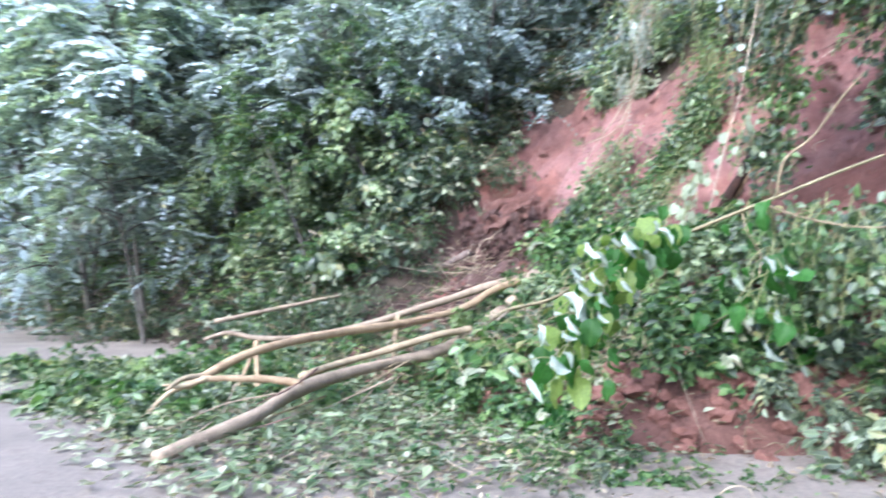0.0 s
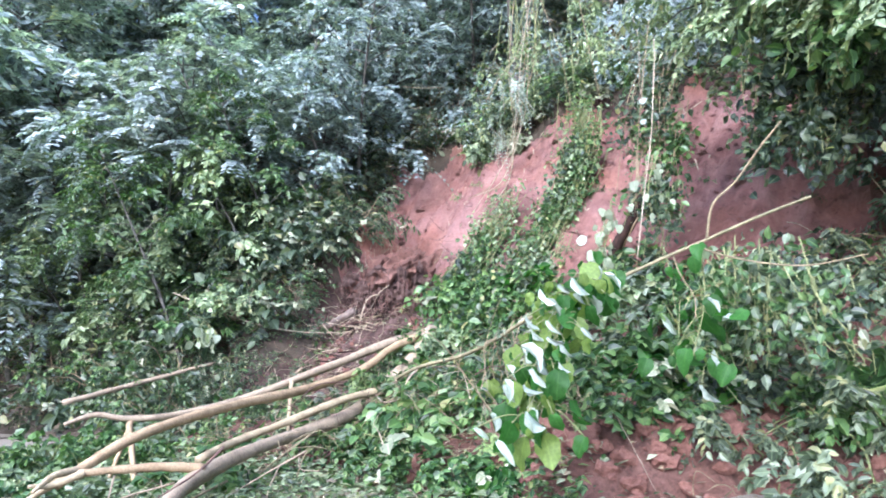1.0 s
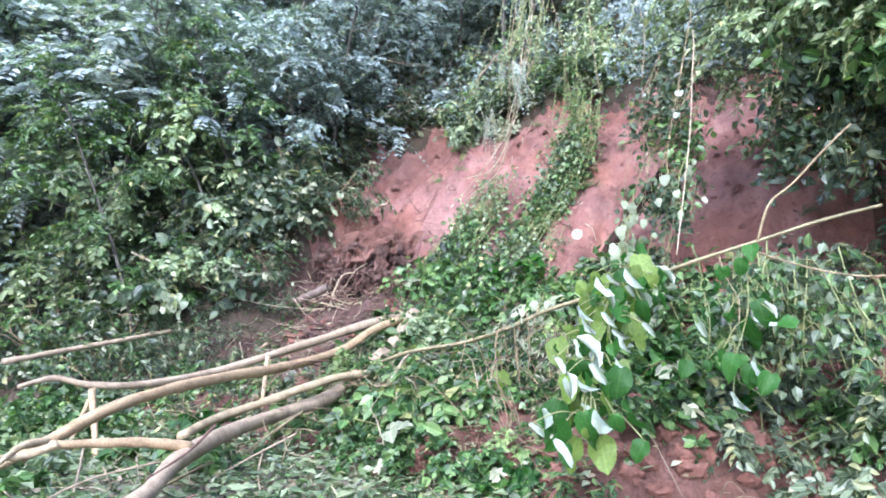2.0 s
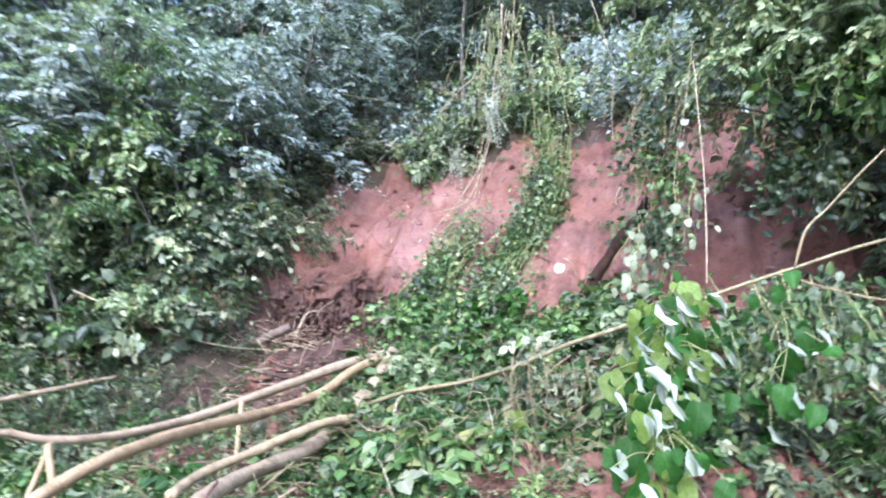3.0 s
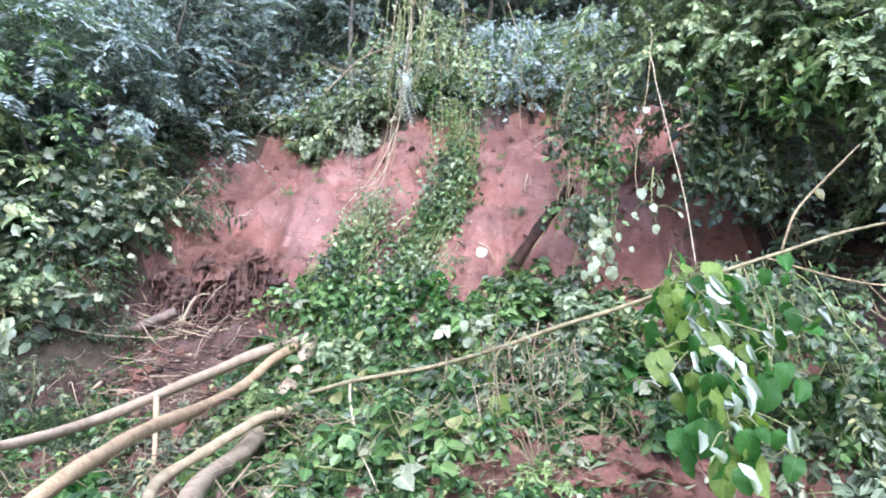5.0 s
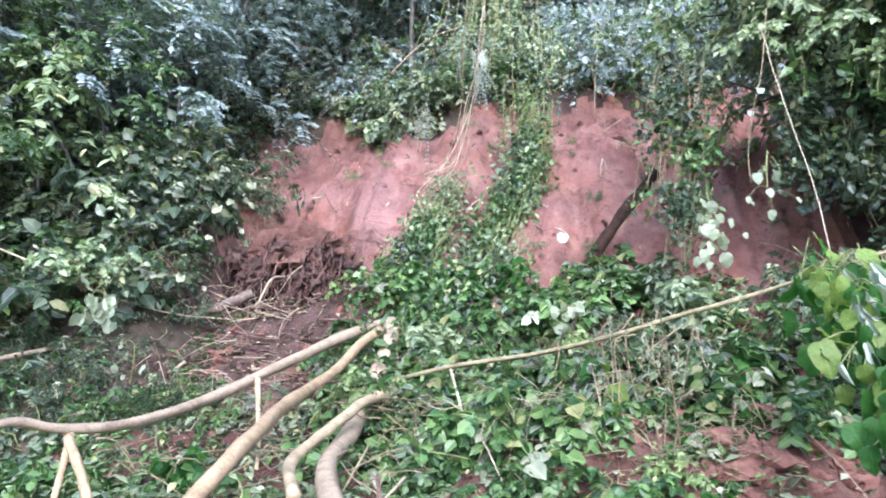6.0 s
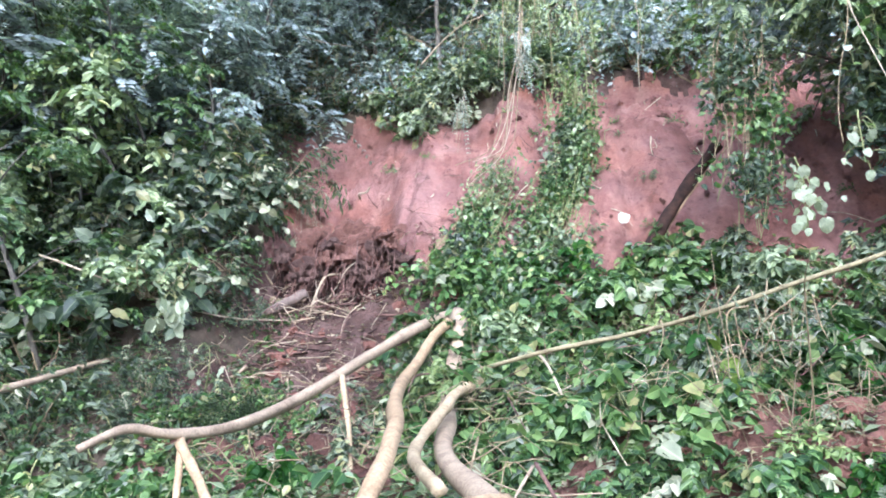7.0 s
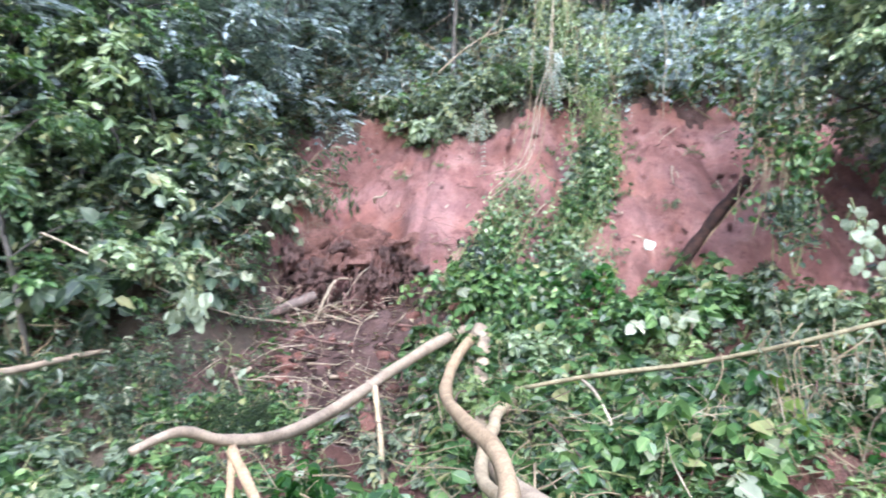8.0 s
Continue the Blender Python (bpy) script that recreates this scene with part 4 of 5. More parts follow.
limb("branch", fallen, [(-1.5, 7.15, 0.4), (-1.9, 7.0, 0.47), (-2.45, 6.8, 0.5)], 0.045, 0.03, BARK_TAN)
limb("branch", fallen, [(-2.56, 9.25, 0.7), (-2.62, 9.1, 0.45), (-2.75, 8.85, 0.0)], 0.026, 0.022, BARK_TAN)
limb("branch", fallen, [(-2.58, 9.22, 0.68), (-2.5, 9.0, 0.4), (-2.42, 8.8, 0.0)], 0.036, 0.03, BARK_TAN)
limb("branch", fallen, [(-0.7, 10.4, 1.0), (-0.75, 10.2, 0.5), (-0.8, 10.1, 0.1)], 0.03, 0.02, BARK_PALE)

for k in range(13):
    r = random.Random(560 + k)
    f = r.random()
    a = Vector((0.6, 10.2, 0.7)).lerp(Vector((-2.1, 6.3, 0.1)), f) + Vector((r.gauss(0, 0.35), r.gauss(0, 0.35), dice(r, -0.15, 0.25)))
    w = Vector((-0.62, -0.75, -0.14)) + Vector((r.gauss(0, 0.3), r.gauss(0, 0.3), r.gauss(0, 0.1)))
    L = dice(r, 0.35, 0.8)
    st = tagged(new("broken_stick"), "thin broken stick lying by the fallen tree", "branch", "broken sticks")
    limb("stem", st, [a - w * L, a + wild(r, 0.05), a + w * L + wild(r, 0.05)], dice(r, 0.006, 0.016), 0.005, (BARK_GREY, TWIG, ROOT)[k % 3], sides=6)
for ends in ([(-2.55, 6.97, 0.46), (-2.75, 6.75, 0.36), (-2.9, 6.62, 0.2)], [(-2.5, 7.0, 0.5), (-2.62, 6.75, 0.5), (-2.7, 6.55, 0.42)], [(-2.4, 6.8, 0.5), (-2.6, 6.7, 0.44), (-2.75, 6.6, 0.46)]):
    limb("branch", fallen, ends, 0.035, 0.015, BARK_PALE, "splintered pale end")

# ---- the long bough that slants over the debris ----
bough = tagged(new("fallen_bough"), "long thin green-brown bough slanting over the debris", "branch")
limb("stem", bough, [(0.75, 10.1, 0.95), (0.92, 9.2, 1.13), (1.3, 8.4, 1.26), (1.5, 7.6, 1.43), (1.62, 6.95, 1.6), (1.87, 6.5, 1.74), (2.18, 6.15, 1.89), (2.52, 5.81, 2.05), (2.78, 5.5, 2.17), (3.05, 5.15, 2.3), (3.15, 4.7, 2.36)],
     0.026, 0.011, BOUGH)
limb("fork", bough, [(2.78, 5.5, 2.17), (2.79, 5.38, 2.45), (3.0, 5.33, 2.64), (3.1, 5.1, 2.88), (3.2, 4.95, 3.05)], 0.012, 0.007, TWIG)
limb("twig", bough, [(2.7, 5.6, 2.13), (2.9, 5.2, 1.95), (3.2, 4.9, 1.86), (3.5, 4.6, 1.9)], 0.009, 0.005, TWIG, sides=6)
limb("twig", bough, [(2.6, 5.75, 2.08), (2.62, 5.7, 1.9), (2.7, 5.65, 1.7), (2.66, 5.6, 1.5)], 0.007, 0.004, TWIG, sides=6)
limb("twig", bough, [(1.4, 8.0, 1.35), (1.6, 7.8, 1.2), (1.8, 7.6, 0.95)], 0.008, 0.004, TWIG, sides=6)
limb("twig", bough, [(0.95, 9.3, 1.12), (0.7, 8.9, 0.95), (0.6, 8.6, 0.55), (0.6, 8.5, 0.25)], 0.016, 0.01, STRAW, sides=6)

# ---- hanging vine and the dark broken stump ----
vine = tagged(new("hanging_vine"), "thin pale vine hanging from the trees to the bough", "vine")
limb("strand", vine, [(3.42, 6.98, 4.75), (3.36, 6.9, 4.5), (3.3, 6.85, 4.3), (3.0, 6.55, 3.45), (2.7, 6.28, 2.78), (2.44, 6.08, 2.1)], 0.007, 0.005, STRAW, sides=6)
stump = tagged(new("broken_stump"), "dark wet broken stump leaning against the scar", "stump")
limb("trunk", stump, [(4.05, 10.6, 1.9), (4.25, 10.22, 2.48), (4.48, 9.84, 3.1), (4.7, 9.5, 3.62), (4.84, 9.3, 3.9)], 0.12, 0.075, BARK_DARK, knobs=0.5)
limb("splinter", stump, [(4.35, 10.1, 2.6), (4.6, 9.6, 3.3), (4.9, 9.2, 3.85)], 0.02, 0.008, BARK_TAN, sides=6)

dead = tagged(new("dead_branch"), "pale forked dead branch above the scar", "branch", "bare branches")
limb("stem", dead, [(4.07, 15.32, 7.26), (4.25, 14.8, 7.6), (4.45, 14.31, 7.83), (4.85, 13.63, 7.97)], 0.024, 0.008, STRAW, sides=6)
limb("fork", dead, [(4.45, 14.31, 7.83), (4.58, 14.0, 8.2), (4.53, 13.87, 8.55)], 0.014, 0.006, STRAW, sides=6)
dead = tagged(new("dead_branch"), "thin bent dead branch in the forest", "branch", "bare branches")
limb("stem", dead, [(2.46, 17.7, 8.49), (3.0, 17.4, 8.35), (3.5, 17.19, 8.31)], 0.014, 0.008, STRAW, sides=6)
sapling = tagged(new("bare_sapling"), "thin bare upright sapling stem in the forest", "sapling", "bare branches")
limb("stem", sapling, [(3.45, 19.0, 7.3), (3.5, 19.05, 8.4), (3.48, 19.0, 9.2), (3.55, 18.95, 10.4)], 0.03, 0.015, STRAW, sides=6)
# a bare stick that leans out of the bushes, and one at their foot
stick = tagged(new("leaning_stick"), "bare pale stick leaning out of the bushes", "branch", "bare sticks")
limb("stem", stick, [(-2.92, 14.38, 2.69), (-2.62, 14.21, 2.55), (-1.98, 13.92, 2.24), (-1.30, 13.89, 1.98), (-0.54, 13.93, 1.81), (0.23, 13.75, 1.75)], 0.016, 0.009, STRAW, sides=6)
stick = tagged(new("fallen_stick"), "brown dead stick lying among the bushes", "branch", "bare sticks")
limb("stem", stick, [(-4.3, 12.6, 0.8), (-3.06, 13.54, 1.08), (-1.9, 14.3, 1.35)], 0.05, 0.03, BARK_GREY, sides=7)


# ---- large heart-shaped leaves, each by itself ----
def heart(seed, fold, curl):
    """A broad pointed leaf, folded along its midrib, with a wavy blade and a drip tip."""
    verts, faces, uvs = [], [], []
    for i in range(9):
        y = i / 8
        half = 0.84 * (y + 0.015) ** 0.42 * (1.0 - y) ** 0.64
        for c in (-1.0, -0.55, 0.0, 0.55, 1.0):
            x = c * half * (1 + 0.05 * math.sin(y * 15 + seed * 2 + c))
            wave = abs(c) * 0.06 * math.sin(y * 11 + seed * 3 + 2 * c) + 0.05 * noise.noise((x * 3 + seed, y * 3, c))
            verts.append((x, y - 0.07 * abs(c) * (1 - y) ** 3, fold * abs(x) * (0.35 + 0.65 * y) - curl * y * y - 0.3 * x * x + wave))
            uvs.append((0.5 + x, y))
    for i in range(8):
        for k in range(4):
            a = i * 5 + k
            faces.append((a, a + 1, a + 6, a + 5))
    return verts, faces, uvs


heart_green = [mesh_of("heart_leaf", *heart(k, f, c)[:2], LEAF_BIG, heart(k, f, c)[2]) for k, (f, c) in enumerate([(0.5, 0.4), (0.8, 0.35), (0.3, 0.8), (1.1, 0.3), (-0.5, 0.5), (0.6, 0.9)])]
heart_backlit = [mesh_of("heart_leaf", *heart(k, f, c)[:2], LEAF_BIG_BACKLIT, heart(k, f, c)[2]) for k, (f, c) in enumerate([(0.2, 0.3), (0.5, 0.4)])]
heart_pale = [mesh_of("heart_leaf", *heart(k, f, c)[:2], LEAF_UNDER, heart(k, f, c)[2]) for k, (f, c) in enumerate([(1.2, 0.35), (1.9, 0.2), (1.5, 0.6)])]


heart_cream = [mesh_of("round_leaf", *heart(k, f, c)[:2], LEAF_WHITE, heart(k, f, c)[2]) for k, (f, c) in enumerate([(0.2, 0.3), (0.4, 0.2)])]


def heart_branch(label, path, count, reach, size, pale, seed, bright=0.15, cream=False):
    """A hanging shoot with large leaves on stalks."""
    r = random.Random(seed)
    root = tagged(new("heart_leaf_branch"), label, "branch", "big-leaved branches")
    limb("stem", root, path, 0.009, 0.005, GREEN_STEM, sides=6)
    c = glide(path, 30)
    for k in range(count):
        q = c[min(29, int(4 + 26 * (k + r.random()) / count))]
        tip = q + Vector((r.gauss(0, reach), r.gauss(0, reach), r.gauss(-0.05, reach * 0.6))) + OUT * 0.08
        light = r.random() < pale
        tip += OUT * (0.26 if light else 0.0)
        stalk = root
        if k % 2:
            stalk = limb("leaf_stalk", root, [q, q.lerp(tip, 0.5) + Vector((0, 0, 0.05)), tip], 0.005, 0.004, GREEN_STEM, sides=4)
        ob = piece("leaf", r.choice(heart_pale if light else heart_backlit if r.random() < bright else heart_cream if cream else heart_green), stalk, "curled pale leaf" if light else "")
        y = (Vector((r.gauss(0, 0.3), r.gauss(0, 0.3), -1)) + OUT * dice(r, -0.1, 0.5)).normalized()
        if light:
            y = Vector((0.55, -0.35, -1)) + wild(r, 0.3)
            y.normalize()
        n = OUT * 1.0 + Vector((0, 0, dice(r, 0.0, 0.8))) + wild(r, 1.3)
        x = y.cross(n).normalized()
        z = x.cross(y)
        k2 = size * dice(r, 0.5, 0.95 if light else 1.3)
        ob.matrix_local = Matrix.Translation(tip) @ Matrix((x, y, z)).transposed().to_4x4() @ Matrix.Diagonal((k2 * (0.42 if light else 1.0), k2 * (1.2 if light else 1.0), k2, 1.0))
    return root


heart_branch("hanging shoot with large glossy heart-shaped leaves", [(2.2, 6.1, 1.92), (1.75, 5.78, 1.9), (1.42, 5.52, 1.55), (1.17, 5.32, 1.2), (0.98, 5.14, 0.85)], 170, 0.14, 0.17, 0.2, 71, 0.38)
heart_branch("shoot of grey-green heart-shaped leaves under the bough", [(2.75, 5.6, 2.15), (2.85, 5.7, 1.9), (2.75, 5.6, 1.6), (2.6, 5.6, 1.2)], 20, 0.2, 0.15, 0.2, 72, 0.0)
heart_branch("upright shoot of bright heart-shaped leaves by the bough", [(2.0, 6.3, 1.6), (2.05, 6.15, 1.95), (2.1, 6.1, 2.2)], 6, 0.1, 0.22, 0.0, 73)
heart_branch("low shoot of yellow-green heart-shaped leaves", [(1.6, 7.9, 1.3), (1.45, 7.75, 1.1), (1.3, 7.6, 0.8)], 10, 0.12, 0.2, 0.0, 74)
heart_branch("broad-leaved shoot above the red soil", [(3.3, 6.6, 1.8), (3.1, 6.2, 1.5), (3.0, 6.0, 1.0)], 14, 0.25, 0.2, 0.25, 75)

heart_branch("clump of large round whitish-green leaves in the bushes", [(-1.9, 11.8, 1.62), (-1.94, 11.7, 1.82), (-1.96, 11.65, 1.95)], 18, 0.1, 0.15, 0.0, 76, 0.0, True)
heart_branch("small clump of whitish-green leaves in the bushes", [(-1.6, 11.8, 0.9), (-1.62, 11.6, 1.15), (-1.65, 11.5, 1.35)], 4, 0.08, 0.09, 0.0, 77, 0.0, True)

for label, path, count, size, seed in (("pale cream-green leaves on a shoot before the scar", [(3.3, 6.95, 3.35), (3.15, 6.9, 3.1), (3.05, 6.85, 2.75)], 14, 0.11, 78),
                                      ("bunch of large pale leaves above the bough", [(2.95, 7.45, 2.95), (2.85, 7.35, 2.65), (2.7, 7.3, 2.25)], 34, 0.12, 79),
                                      ("pale-leaved sprig low on the heap", [(2.9, 9.5, 1.95), (2.8, 9.4, 1.8), (2.7, 9.3, 1.65)], 12, 0.12, 92)):
    heart_branch(label, path, count, 0.1, size, 0.0, seed, 0.0, True)
strand = tagged(new("hanging_vine"), "thin dark strand with a few pale leaves", "vine")
limb("strand", strand, [(3.3, 6.85, 4.9), (3.17, 6.88, 4.2), (3.15, 7.0, 3.75), (3.1, 7.05, 3.3), (3.12, 7.05, 3.0)], 0.006, 0.004, TWIG, sides=5)
snag = tagged(new("broken_snag"), "short dark stick standing out of the scar", "stick")
limb("wood", snag, [(7.05, 9.42, 3.45), (7.32, 9.33, 3.8), (7.5, 9.25, 4.15)], 0.055, 0.035, BARK_DARK, knobs=0.5)

# single pale leaves caught on the scar
for s, d, up, size in ((5.33, 9.68, 0.75, 0.2), (3.2, 6.9, 3.25, 0.1), (3.27, 7.05, 3.05, 0.09)):
    lf = new("fallen_leaf")
    p = at(s, d, up)
    piece("blade", heart_pale[0], lf)
    lf.matrix_basis = pose(p.x, p.y, p.z, 70, 10, -45) @ Matrix.Scale(size, 4)
    tagged(lf, "single pale broad leaf caught on a vine", "leaf", "caught leaves")

# ---- roots laid bare at the side of the scar ----
def lump(seed, rx, ry, rz, rough, mat, name="soil", cut=3):
    bm = bmesh.new()
    bmesh.ops.create_icosphere(bm, subdivisions=cut, radius=1.0)
    for v in bm.verts:
        k = 1 + rough * noise.noise(v.co * 1.3 + Vector((seed, 0, 0))) + rough * 0.5 * noise.noise(v.co * 3.4 + Vector((0, seed, 0)))
        v.co = Vector((v.co.x * rx, v.co.y * ry, v.co.z * rz)) * k
    me = bpy.data.meshes.new(name)
    bm.to_mesh(me)
    bm.free()
    me.materials.append(mat)
    return me


roots = tagged(new("root_plate"), "torn root plate with soil and hanging roots", "roots")
p = Vector((*xy(9.75, 10.0), 2.35))
roots.location = p
r = random.Random(81)
for s, d, z, rx in ((9.15, 10.5, 2.95, 0.26), (9.6, 10.42, 3.0, 0.28), (10.05, 10.45, 2.94, 0.3), (10.5, 10.55, 3.05, 0.28), (9.85, 10.65, 3.2, 0.34)):
    ob = piece("soil", lump(s * 7, rx, 0.36, 0.16, 1.1, SLUMP, cut=4), roots)
    ob.location = Vector((*xy(s, d), z)) - p
    ob.rotation_euler = (radians(-45), 0, radians(130.5))
for k in range(22):
    q = Vector((*xy(8.8 + 0.095 * k + r.gauss(0, 0.05), 9.95 + r.gauss(0, 0.12)), 2.66 + 0.2 * math.sin(k * 0.7) + r.gauss(0, 0.08))) - p
    ob = piece("soil", lump(30.0 + k, dice(r, 0.1, 0.22), dice(r, 0.1, 0.24), dice(r, 0.08, 0.17), 1.2, (TORN, SLUMP, TORN)[k % 3]), roots)
    ob.location = q
    for _ in range(r.choice((2, 5, 9, 12))):
        a = q + OUT * dice(r, 0.0, 0.25) + Vector((r.gauss(0, 0.12), r.gauss(0, 0.12), dice(r, -0.15, 0.15)))
        w = OUT * dice(r, 0.0, 0.35) + wild(r, 0.16) + Vector((0, 0, dice(r, -1.0, -0.4)))
        L = dice(r, 0.3, 0.95)
        limb("root", roots, [a, a + w * L * 0.4 + wild(r, 0.03), a + w * L * 0.75 + wild(r, 0.06), a + w * L + wild(r, 0.05)], dice(r, 0.004, 0.013), 0.003, (ROOT, BARK_DARK, ROOT, ROOT)[_ % 4], sides=5)
for pts, r0 in (([(0.5, 14.2, 1.62), (0.62, 13.9, 1.8), (0.7, 13.75, 2.15), (0.85, 13.7, 2.42), (1.2, 13.75, 2.47)], 0.022), ([(-0.1, 14.8, 1.78), (0.44, 14.4, 1.64), (0.85, 13.95, 1.55)], 0.03), ([(1.62, 13.9, 3.78), (1.55, 13.8, 3.83), (1.62, 13.7, 3.84), (1.66, 13.63, 3.92)], 0.022)):
    limb("root", roots, [Vector(q) - p for q in pts], r0, 0.015, STRAW, "thick pale bare root")
old = tagged(new("old_log"), "short weathered log under the torn roots", "log")
limb("wood", old, [(-0.16, 14.42, 1.77), (0.17, 13.99, 1.96), (0.55, 13.76, 2.17)], 0.085, 0.075, BARK_OLD)

for k in range(90):
    s, d = dice(r, 8.7, 10.9), dice(r, 9.0, 10.6)
    a = at(s, d, dice(r, 0.0, 0.25)) - p
    w = OUT * dice(r, 0.1, 0.6) + wild(r, 0.45) + Vector((0, 0, dice(r, -0.7, 0.4)))
    L = dice(r, 0.25, 0.7)
    limb("root", roots, [a - w * 0.1, a + w * L * 0.5 + wild(r, 0.06), a + w * L + wild(r, 0.06) - Vector((0, 0, 0.12))], dice(r, 0.006, 0.016), 0.003, (ROOT, BARK_DARK, ROOT, TWIG)[k % 4], sides=5)
for k in range(110):
    a = at(dice(r, 9.9, 11.1), dice(r, 10.0, 11.6), 0.25)
    w = OUT * dice(r, 0.15, 0.45) + wild(r, 0.2) + Vector((0, 0, dice(r, -1.1, 0.2)))
    tw = tagged(new("dead_grass"), "dead tan grass stalk hanging at the scar's edge", "grass", "dead grass")
    limb("stem", tw, [a, a + w * 0.3 + wild(r, 0.03), a + w * 0.6 - Vector((0, 0, 0.15))], 0.005, 0.003, (STRAW, TWIG, ROOT)[k % 3], sides=4)

# twigs and roots standing out of the scar and its upper edge
for k in range(100):
    r = random.Random(700 + k)
    s = dice(r, 2.0, 10.6)
    d = (dice(r, 12.9, 13.6) if s < 7 else dice(r, 12.2, 12.7)) if k < 30 else dice(r, 10, 12.2)
    a = at(s, d, 0.02)
    w = OUT * dice(r, 0.2, 0.6) + wild(r, 0.35) + Vector((0, 0, dice(r, -0.9, -0.1)))
    L = dice(r, 0.2, 0.6)
    tw = tagged(new("scar_root"), "thin bare root sticking out of the scar", "root", "scar roots")
    limb("root", tw, [a - w * 0.1, a + w * L * 0.5 + wild(r, 0.05), a + w * L + wild(r, 0.06)], dice(r, 0.006, 0.016), 0.004, ROOT if k % 3 else STRAW, sides=5)

# ---- clods of red soil on the debris ----
clods = [lump(20 + k, 1, dice(rng, 0.6, 0.95), dice(rng, 0.45, 0.75), 0.75, CLOD, "clod", 2) for k in range(7)]
scar_lumps = [lump(50 + k, 1, 0.8, 0.6, 0.9, SCAR if k % 4 else SLUMP, "clod", 2) for k in range(4)]
r = random.Random(91)
for k in range(230):
    s = dice(r, 0.8, 5.4)
    d = dice(r, 4.9, 7.0) + 0.9 * toe_shift(s)
    if k > 170:
        s, d = dice(r, 8.0, 10.4), dice(r, 6.9, 9.8)
    size = 0.03 + 0.15 * r.random() ** 2.5
    q = at(s, d, size * 0.2)
    c = tagged(new("soil_clod", clods[k % 7]), "broken clod of red soil on the debris", "clod", "soil clods")
    c.matrix_basis = pose(q.x, q.y, q.z, dice(r, -30, 30), dice(r, -30, 30), dice(r, 0, 360)) @ Matrix.Scale(size, 4)

for k in range(70):
    s = dice(r, 1.2, 4.4)
    d = dice(r, 4.95, 6.3) + 0.9 * toe_shift(s)
    size = dice(r, 0.07, 0.17)
    q = at(s, d, size * 0.1)
    c = tagged(new("soil_block", clods[k % 7]), "large cracked block of red soil", "clod", "soil blocks")
    c.matrix_basis = pose(q.x, q.y, q.z, dice(r, -30, 30), dice(r, -30, 30), dice(r, 0, 360)) @ Matrix.Scale(size, 4)

for k in range(200):
    s, d = dice(r, 2.0, 11.4), dice(r, 10.2, 13.8)
    if not bare(s + 0.2, d + 0.2):
        continue
    size = 0.02 + 0.085 * r.random() ** 2.4
    q = at(s, d, size * 0.2)
    c = tagged(new("scar_stone", scar_lumps[k % 4]), "small lump of earth stuck in the scar", "clod", "scar lumps")
    c.matrix_basis = pose(q.x, q.y, q.z, dice(r, 0, 90), dice(r, -30, 30), dice(r, 0, 360)) @ Matrix.Scale(size, 4)
for k in range(26):
    s, d = dice(r, 2.0, 10.6), dice(r, 10.0, 12.7)
    put_small = copy_thing(fresh_shrubs[k % 2], Matrix.Translation(at(s, d)) @ pose(0, 0, 0, 0, 0, dice(r, -60, 60)) @ Matrix.Scale(dice(r, 0.12, 0.3), 4))
    tagged(put_small, label="tiny green seedling on the red scar", group="scar seedlings")
for k in range(60):
    a = at(dice(r, 8.1, 10.8), dice(r, 7.2, 9.9), 0.06)
    w = Vector((r.gauss(0, 1), r.gauss(0, 1), r.gauss(0, 0.25))).normalized()
    L = dice(r, 0.15, 0.5)
    st = tagged(new("broken_stick"), "short dark stick on the torn ground", "branch", "broken sticks")
    limb("stem", st, [a - w * L, a + wild(r, 0.03), a + w * L], dice(r, 0.008, 0.03), 0.007, (BARK_DARK, ROOT, BARK_GREY)[k % 3], sides=6)

# ---- dry stalks over the soil, fallen twigs ----
for k in range(100):
    r = random.Random(800 + k)
    s, d = (dice(r, 3.7, 5.8), dice(r, 5.2, 7.0)) if k < 74 else (dice(r, 2, 11), dice(r, 3.0, 8.0))
    a = at(s, d, -0.03)
    w = wild(r, 0.5)
    L = dice(r, 0.3, 0.9)
    tw = tagged(new("dry_stalk"), "dry tan stalk bent over the debris", "stalk", "dry stalks")
    limb("stem", tw, [a, a + w * L * 0.4 + Vector((0, 0, 0.3 * L)) + wild(r, 0.05), a + w * L * 0.8 + Vector((0, 0, 0.32 * L)) + wild(r, 0.08), a + w * L * 1.3 + Vector((0, 0, 0.12 * L)) + wild(r, 0.08)], dice(r, 0.003, 0.008), 0.002, TWIG if k % 3 else STRAW, sides=5)

# ---- tangles of fine twigs ----
def tangle(label, count, s0, s1, d0, d1, lo, hi, length, thick, mat, seed, fall=0.0):
    r = random.Random(seed)
    parts = []
    for _ in range(count):
        s, d = dice(r, s0, s1), dice(r, d0, d1)
        q = at(s, d, dice(r, lo, hi))
        q.z = max(q.z, 0.03)
        w = Vector((r.gauss(0, 1), r.gauss(0, 1), r.gauss(0, 0.5) - fall)).normalized() * length * dice(r, 0.4, 1.2)
        parts.append(tube([q - w * 0.5, q - w * 0.15 + wild(r, 0.08 * length), q + w * 0.2 + wild(r, 0.1 * length), q + w * 0.5 + wild(r, 0.08 * length)], thick * dice(r, 0.6, 1.4), thick * 0.4, 4, 7))
    tagged(new("twig_tangle", mesh_of("twig_tangle", *joined(parts), mat)), label, "twigs", kind="stuff")


tangle("fine tan twigs tangled between the fallen stems", 170, 5.6, 9.6, 4.6, 8.0, 0.0, 0.6, 0.7, 0.006, TWIG, 901)
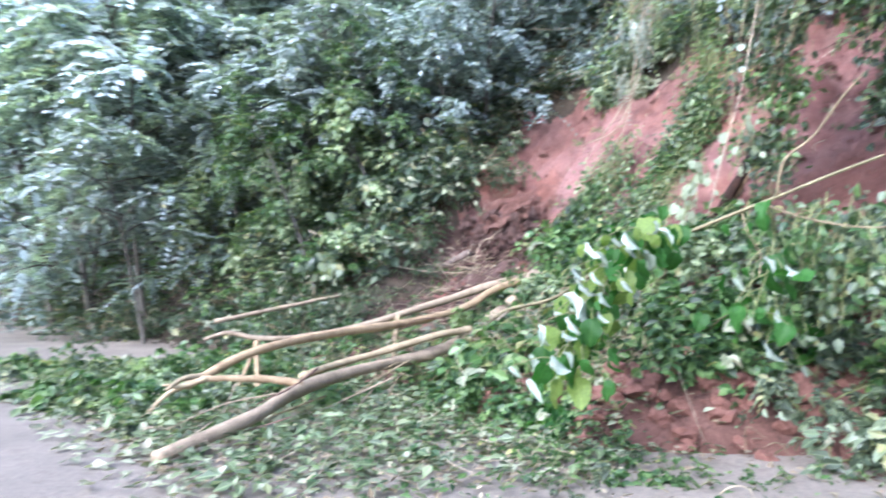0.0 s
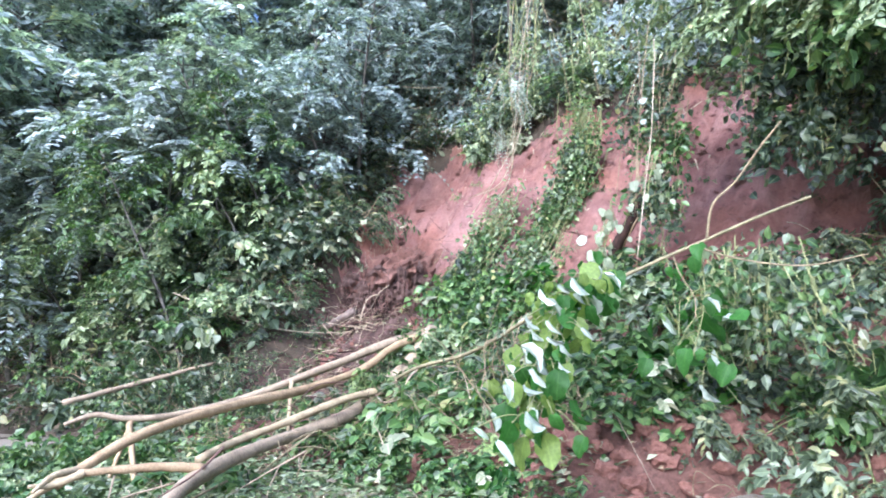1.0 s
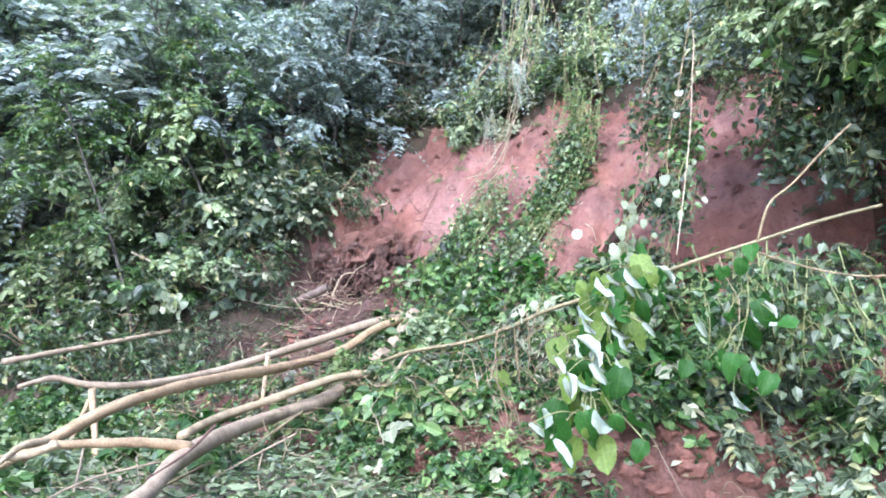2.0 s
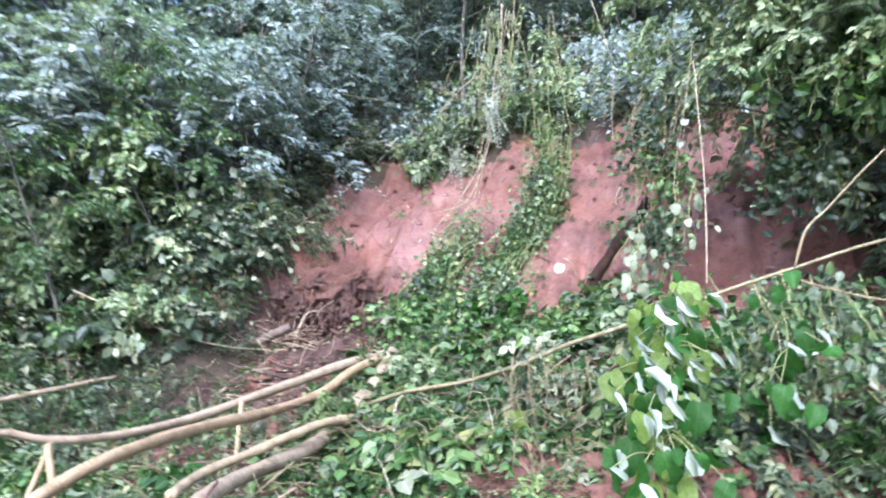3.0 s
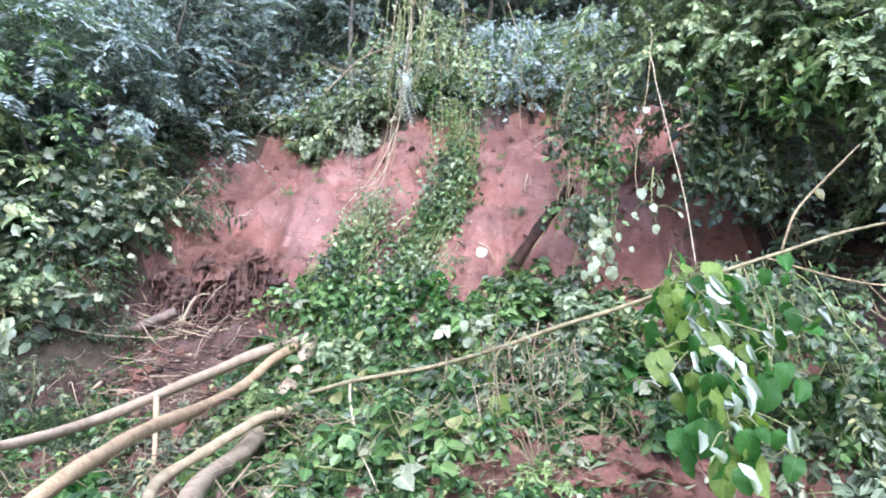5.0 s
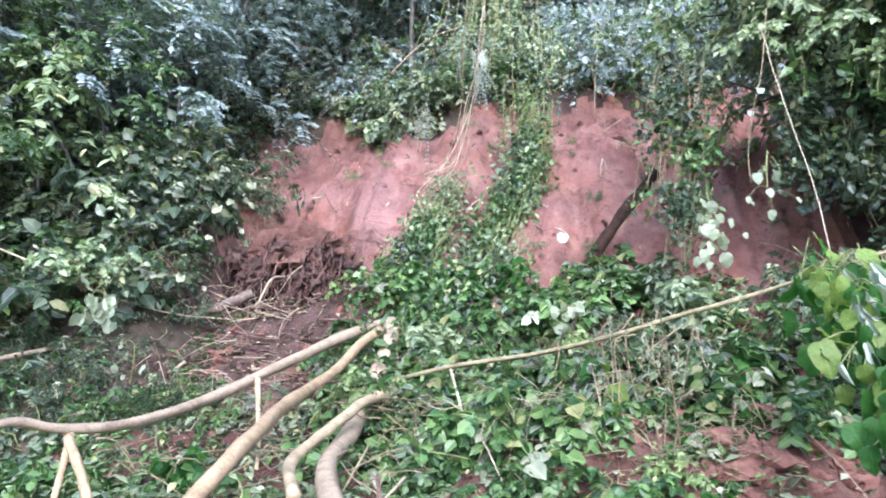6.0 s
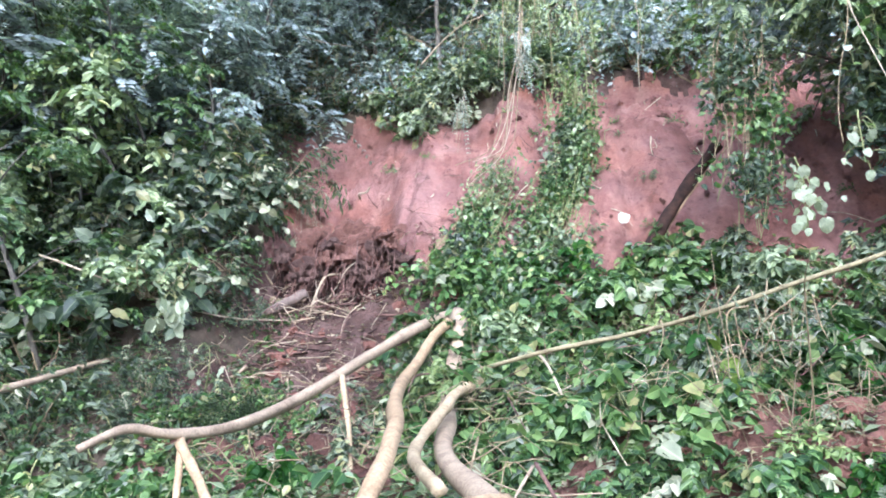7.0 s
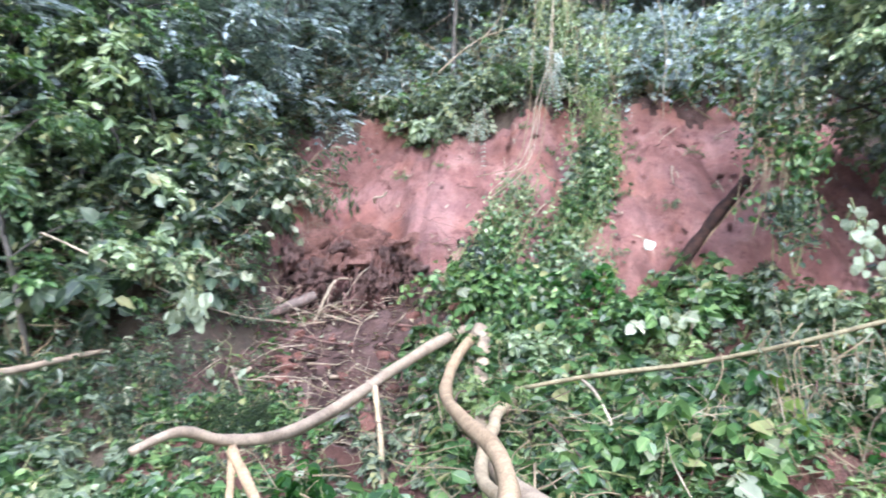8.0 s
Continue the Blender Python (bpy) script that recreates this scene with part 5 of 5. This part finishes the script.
tangle("tan twigs and torn stalks strewn over the road", 150, 3.6, 9.5, 2.0, 4.9, 0.02, 0.16, 0.5, 0.005, STRAW, 909)
tangle("dark thin twigs over the debris", 150, 3.5, 9.0, 5.4, 9.0, 0.1, 0.7, 0.6, 0.005, ROOT, 902)
tangle("thin roots and twigs on the torn ground", 170, 8.2, 11.0, 7.2, 10.4, 0.0, 0.5, 0.7, 0.006, ROOT, 903, 0.4)
tangle("pale dry sticks lying across the torn ground", 46, 8.6, 11.3, 7.6, 9.9, 0.05, 0.45, 0.9, 0.007, STRAW, 908, 0.2)
tangle("pale fine fibres on the edge of the scar", 200, 9.8, 11.1, 9.9, 11.8, 0.05, 0.5, 0.5, 0.004, STRAW, 904, 0.9)
tangle("bare pale twigs above the scar", 70, 5.5, 12.0, 13.2, 15.5, 0.3, 2.2, 1.3, 0.007, STRAW, 905)
tangle("bare grey twigs among the bushes", 34, 11.0, 14.5, 7.0, 12.0, 0.4, 2.2, 1.1, 0.006, TWIG, 906)
tangle("tan stalks tangled over the red soil", 100, 3.6, 5.4, 5.2, 6.6, 0.0, 0.3, 0.55, 0.004, TWIG, 907)

# ---- leaf litter and low growth ----
for nm, lab, mat, count, box, up in (("leaf_litter", "fallen green leaves strewn over the road", LEAF_FRESH, 1900, (1.5, 12, 1.8, 5.6), 0.09),
                                     ("leaf_litter", "dry tan leaves and bark scraps on the road", LEAF_DRY, 2600, (2.5, 11, 1.6, 5.4), 0.04),
                                     ("leaf_litter", "pale fallen leaves strewn over road and debris", LEAF_PALE, 2400, (2.5, 12, 1.2, 5.8), 0.05),
                                     ("leaf_litter", "light green torn leaves heaped by the fallen tree", LEAF_CREAM, 4200, (3.0, 12, 1.7, 5.6), 0.14),
                                     ("leaf_litter", "withered brown leaves over the debris", LEAF_DRY, 1300, (1.0, 11.5, 3.2, 9.6), 0.02),
                                     ("leaf_litter", "brown leaves and bark scraps on the torn ground", LEAF_DRY, 1300, (8.0, 10.8, 6.9, 10.4), 0.05),
                                     ("leaf_litter", "small pale scraps on the torn ground", LEAF_PALE, 320, (7.8, 10.6, 6.9, 10.2), 0.05),
                                     ("undergrowth", "low dull green leaves covering the slope", LEAF_SHADED, 17000, (-5, 24, 6.4, 20), 0.12),
                                     # Pale bluish leaves fill the dark gaps, haze put into their colour.
                                     ("undergrowth", "knee-high blue-green growth under the forest trees", LEAF_HAZE, 15000, (-3, 18, 13.4, 23), 1.1),
                                     ("undergrowth", "low fresh green leaves between the fallen shrubs", LEAF_FRESH, 3500, (0.5, 12, 5.6, 9.9), 0.1)):
    r = random.Random(len(lab))
    lv = Leaves()
    while len(lv.rows) < count:
        s, d = dice(r, box[0], box[1]), dice(r, box[2], box[3])
        if nm == "leaf_litter" and box[2] < 3 and r.random() > ease(box[2] - 0.6, box[2] + 0.8, d + 0.8 * noise.noise((s * 0.9, d * 0.9, 5))) * ease(box[0], box[0] + 2.0, s + noise.noise((s, d, 7))):
            continue
        if nm == "undergrowth" and mat in (LEAF_SHADED, LEAF_HAZE) and bare(s - 0.1, d - 0.25):
            continue
        if mat is LEAF_FRESH and nm == "undergrowth" and (d < 7 and s < 5.2 or noise.noise((s * 0.8, d * 0.8, 2)) < -0.05):
            continue
        if nm == "undergrowth" and torn(s, d):
            continue
        z = max(land(s, d), 0.0)
        x, y = xy(s, d)
        flat = 0.25 if nm == "leaf_litter" else 0.5
        big = 1.35 if mat in (LEAF_PALE, LEAF_CREAM) and d < 5.8 else 1.0
        lv.add((x, y, z + up * r.random() + 0.01), wild(r, 1.0) * Vector((1, 1, flat)), Vector((0, 0, 1)) + wild(r, flat), big * dice(r, 0.04, 0.12 if nm == "leaf_litter" else 0.2))
    tagged(new(nm, lv.mesh(nm, mat, KITE)), lab, "leaves", kind="stuff")

for ob in MASTERS:
    for o in (*ob.children_recursive, ob):
        bpy.data.objects.remove(o)
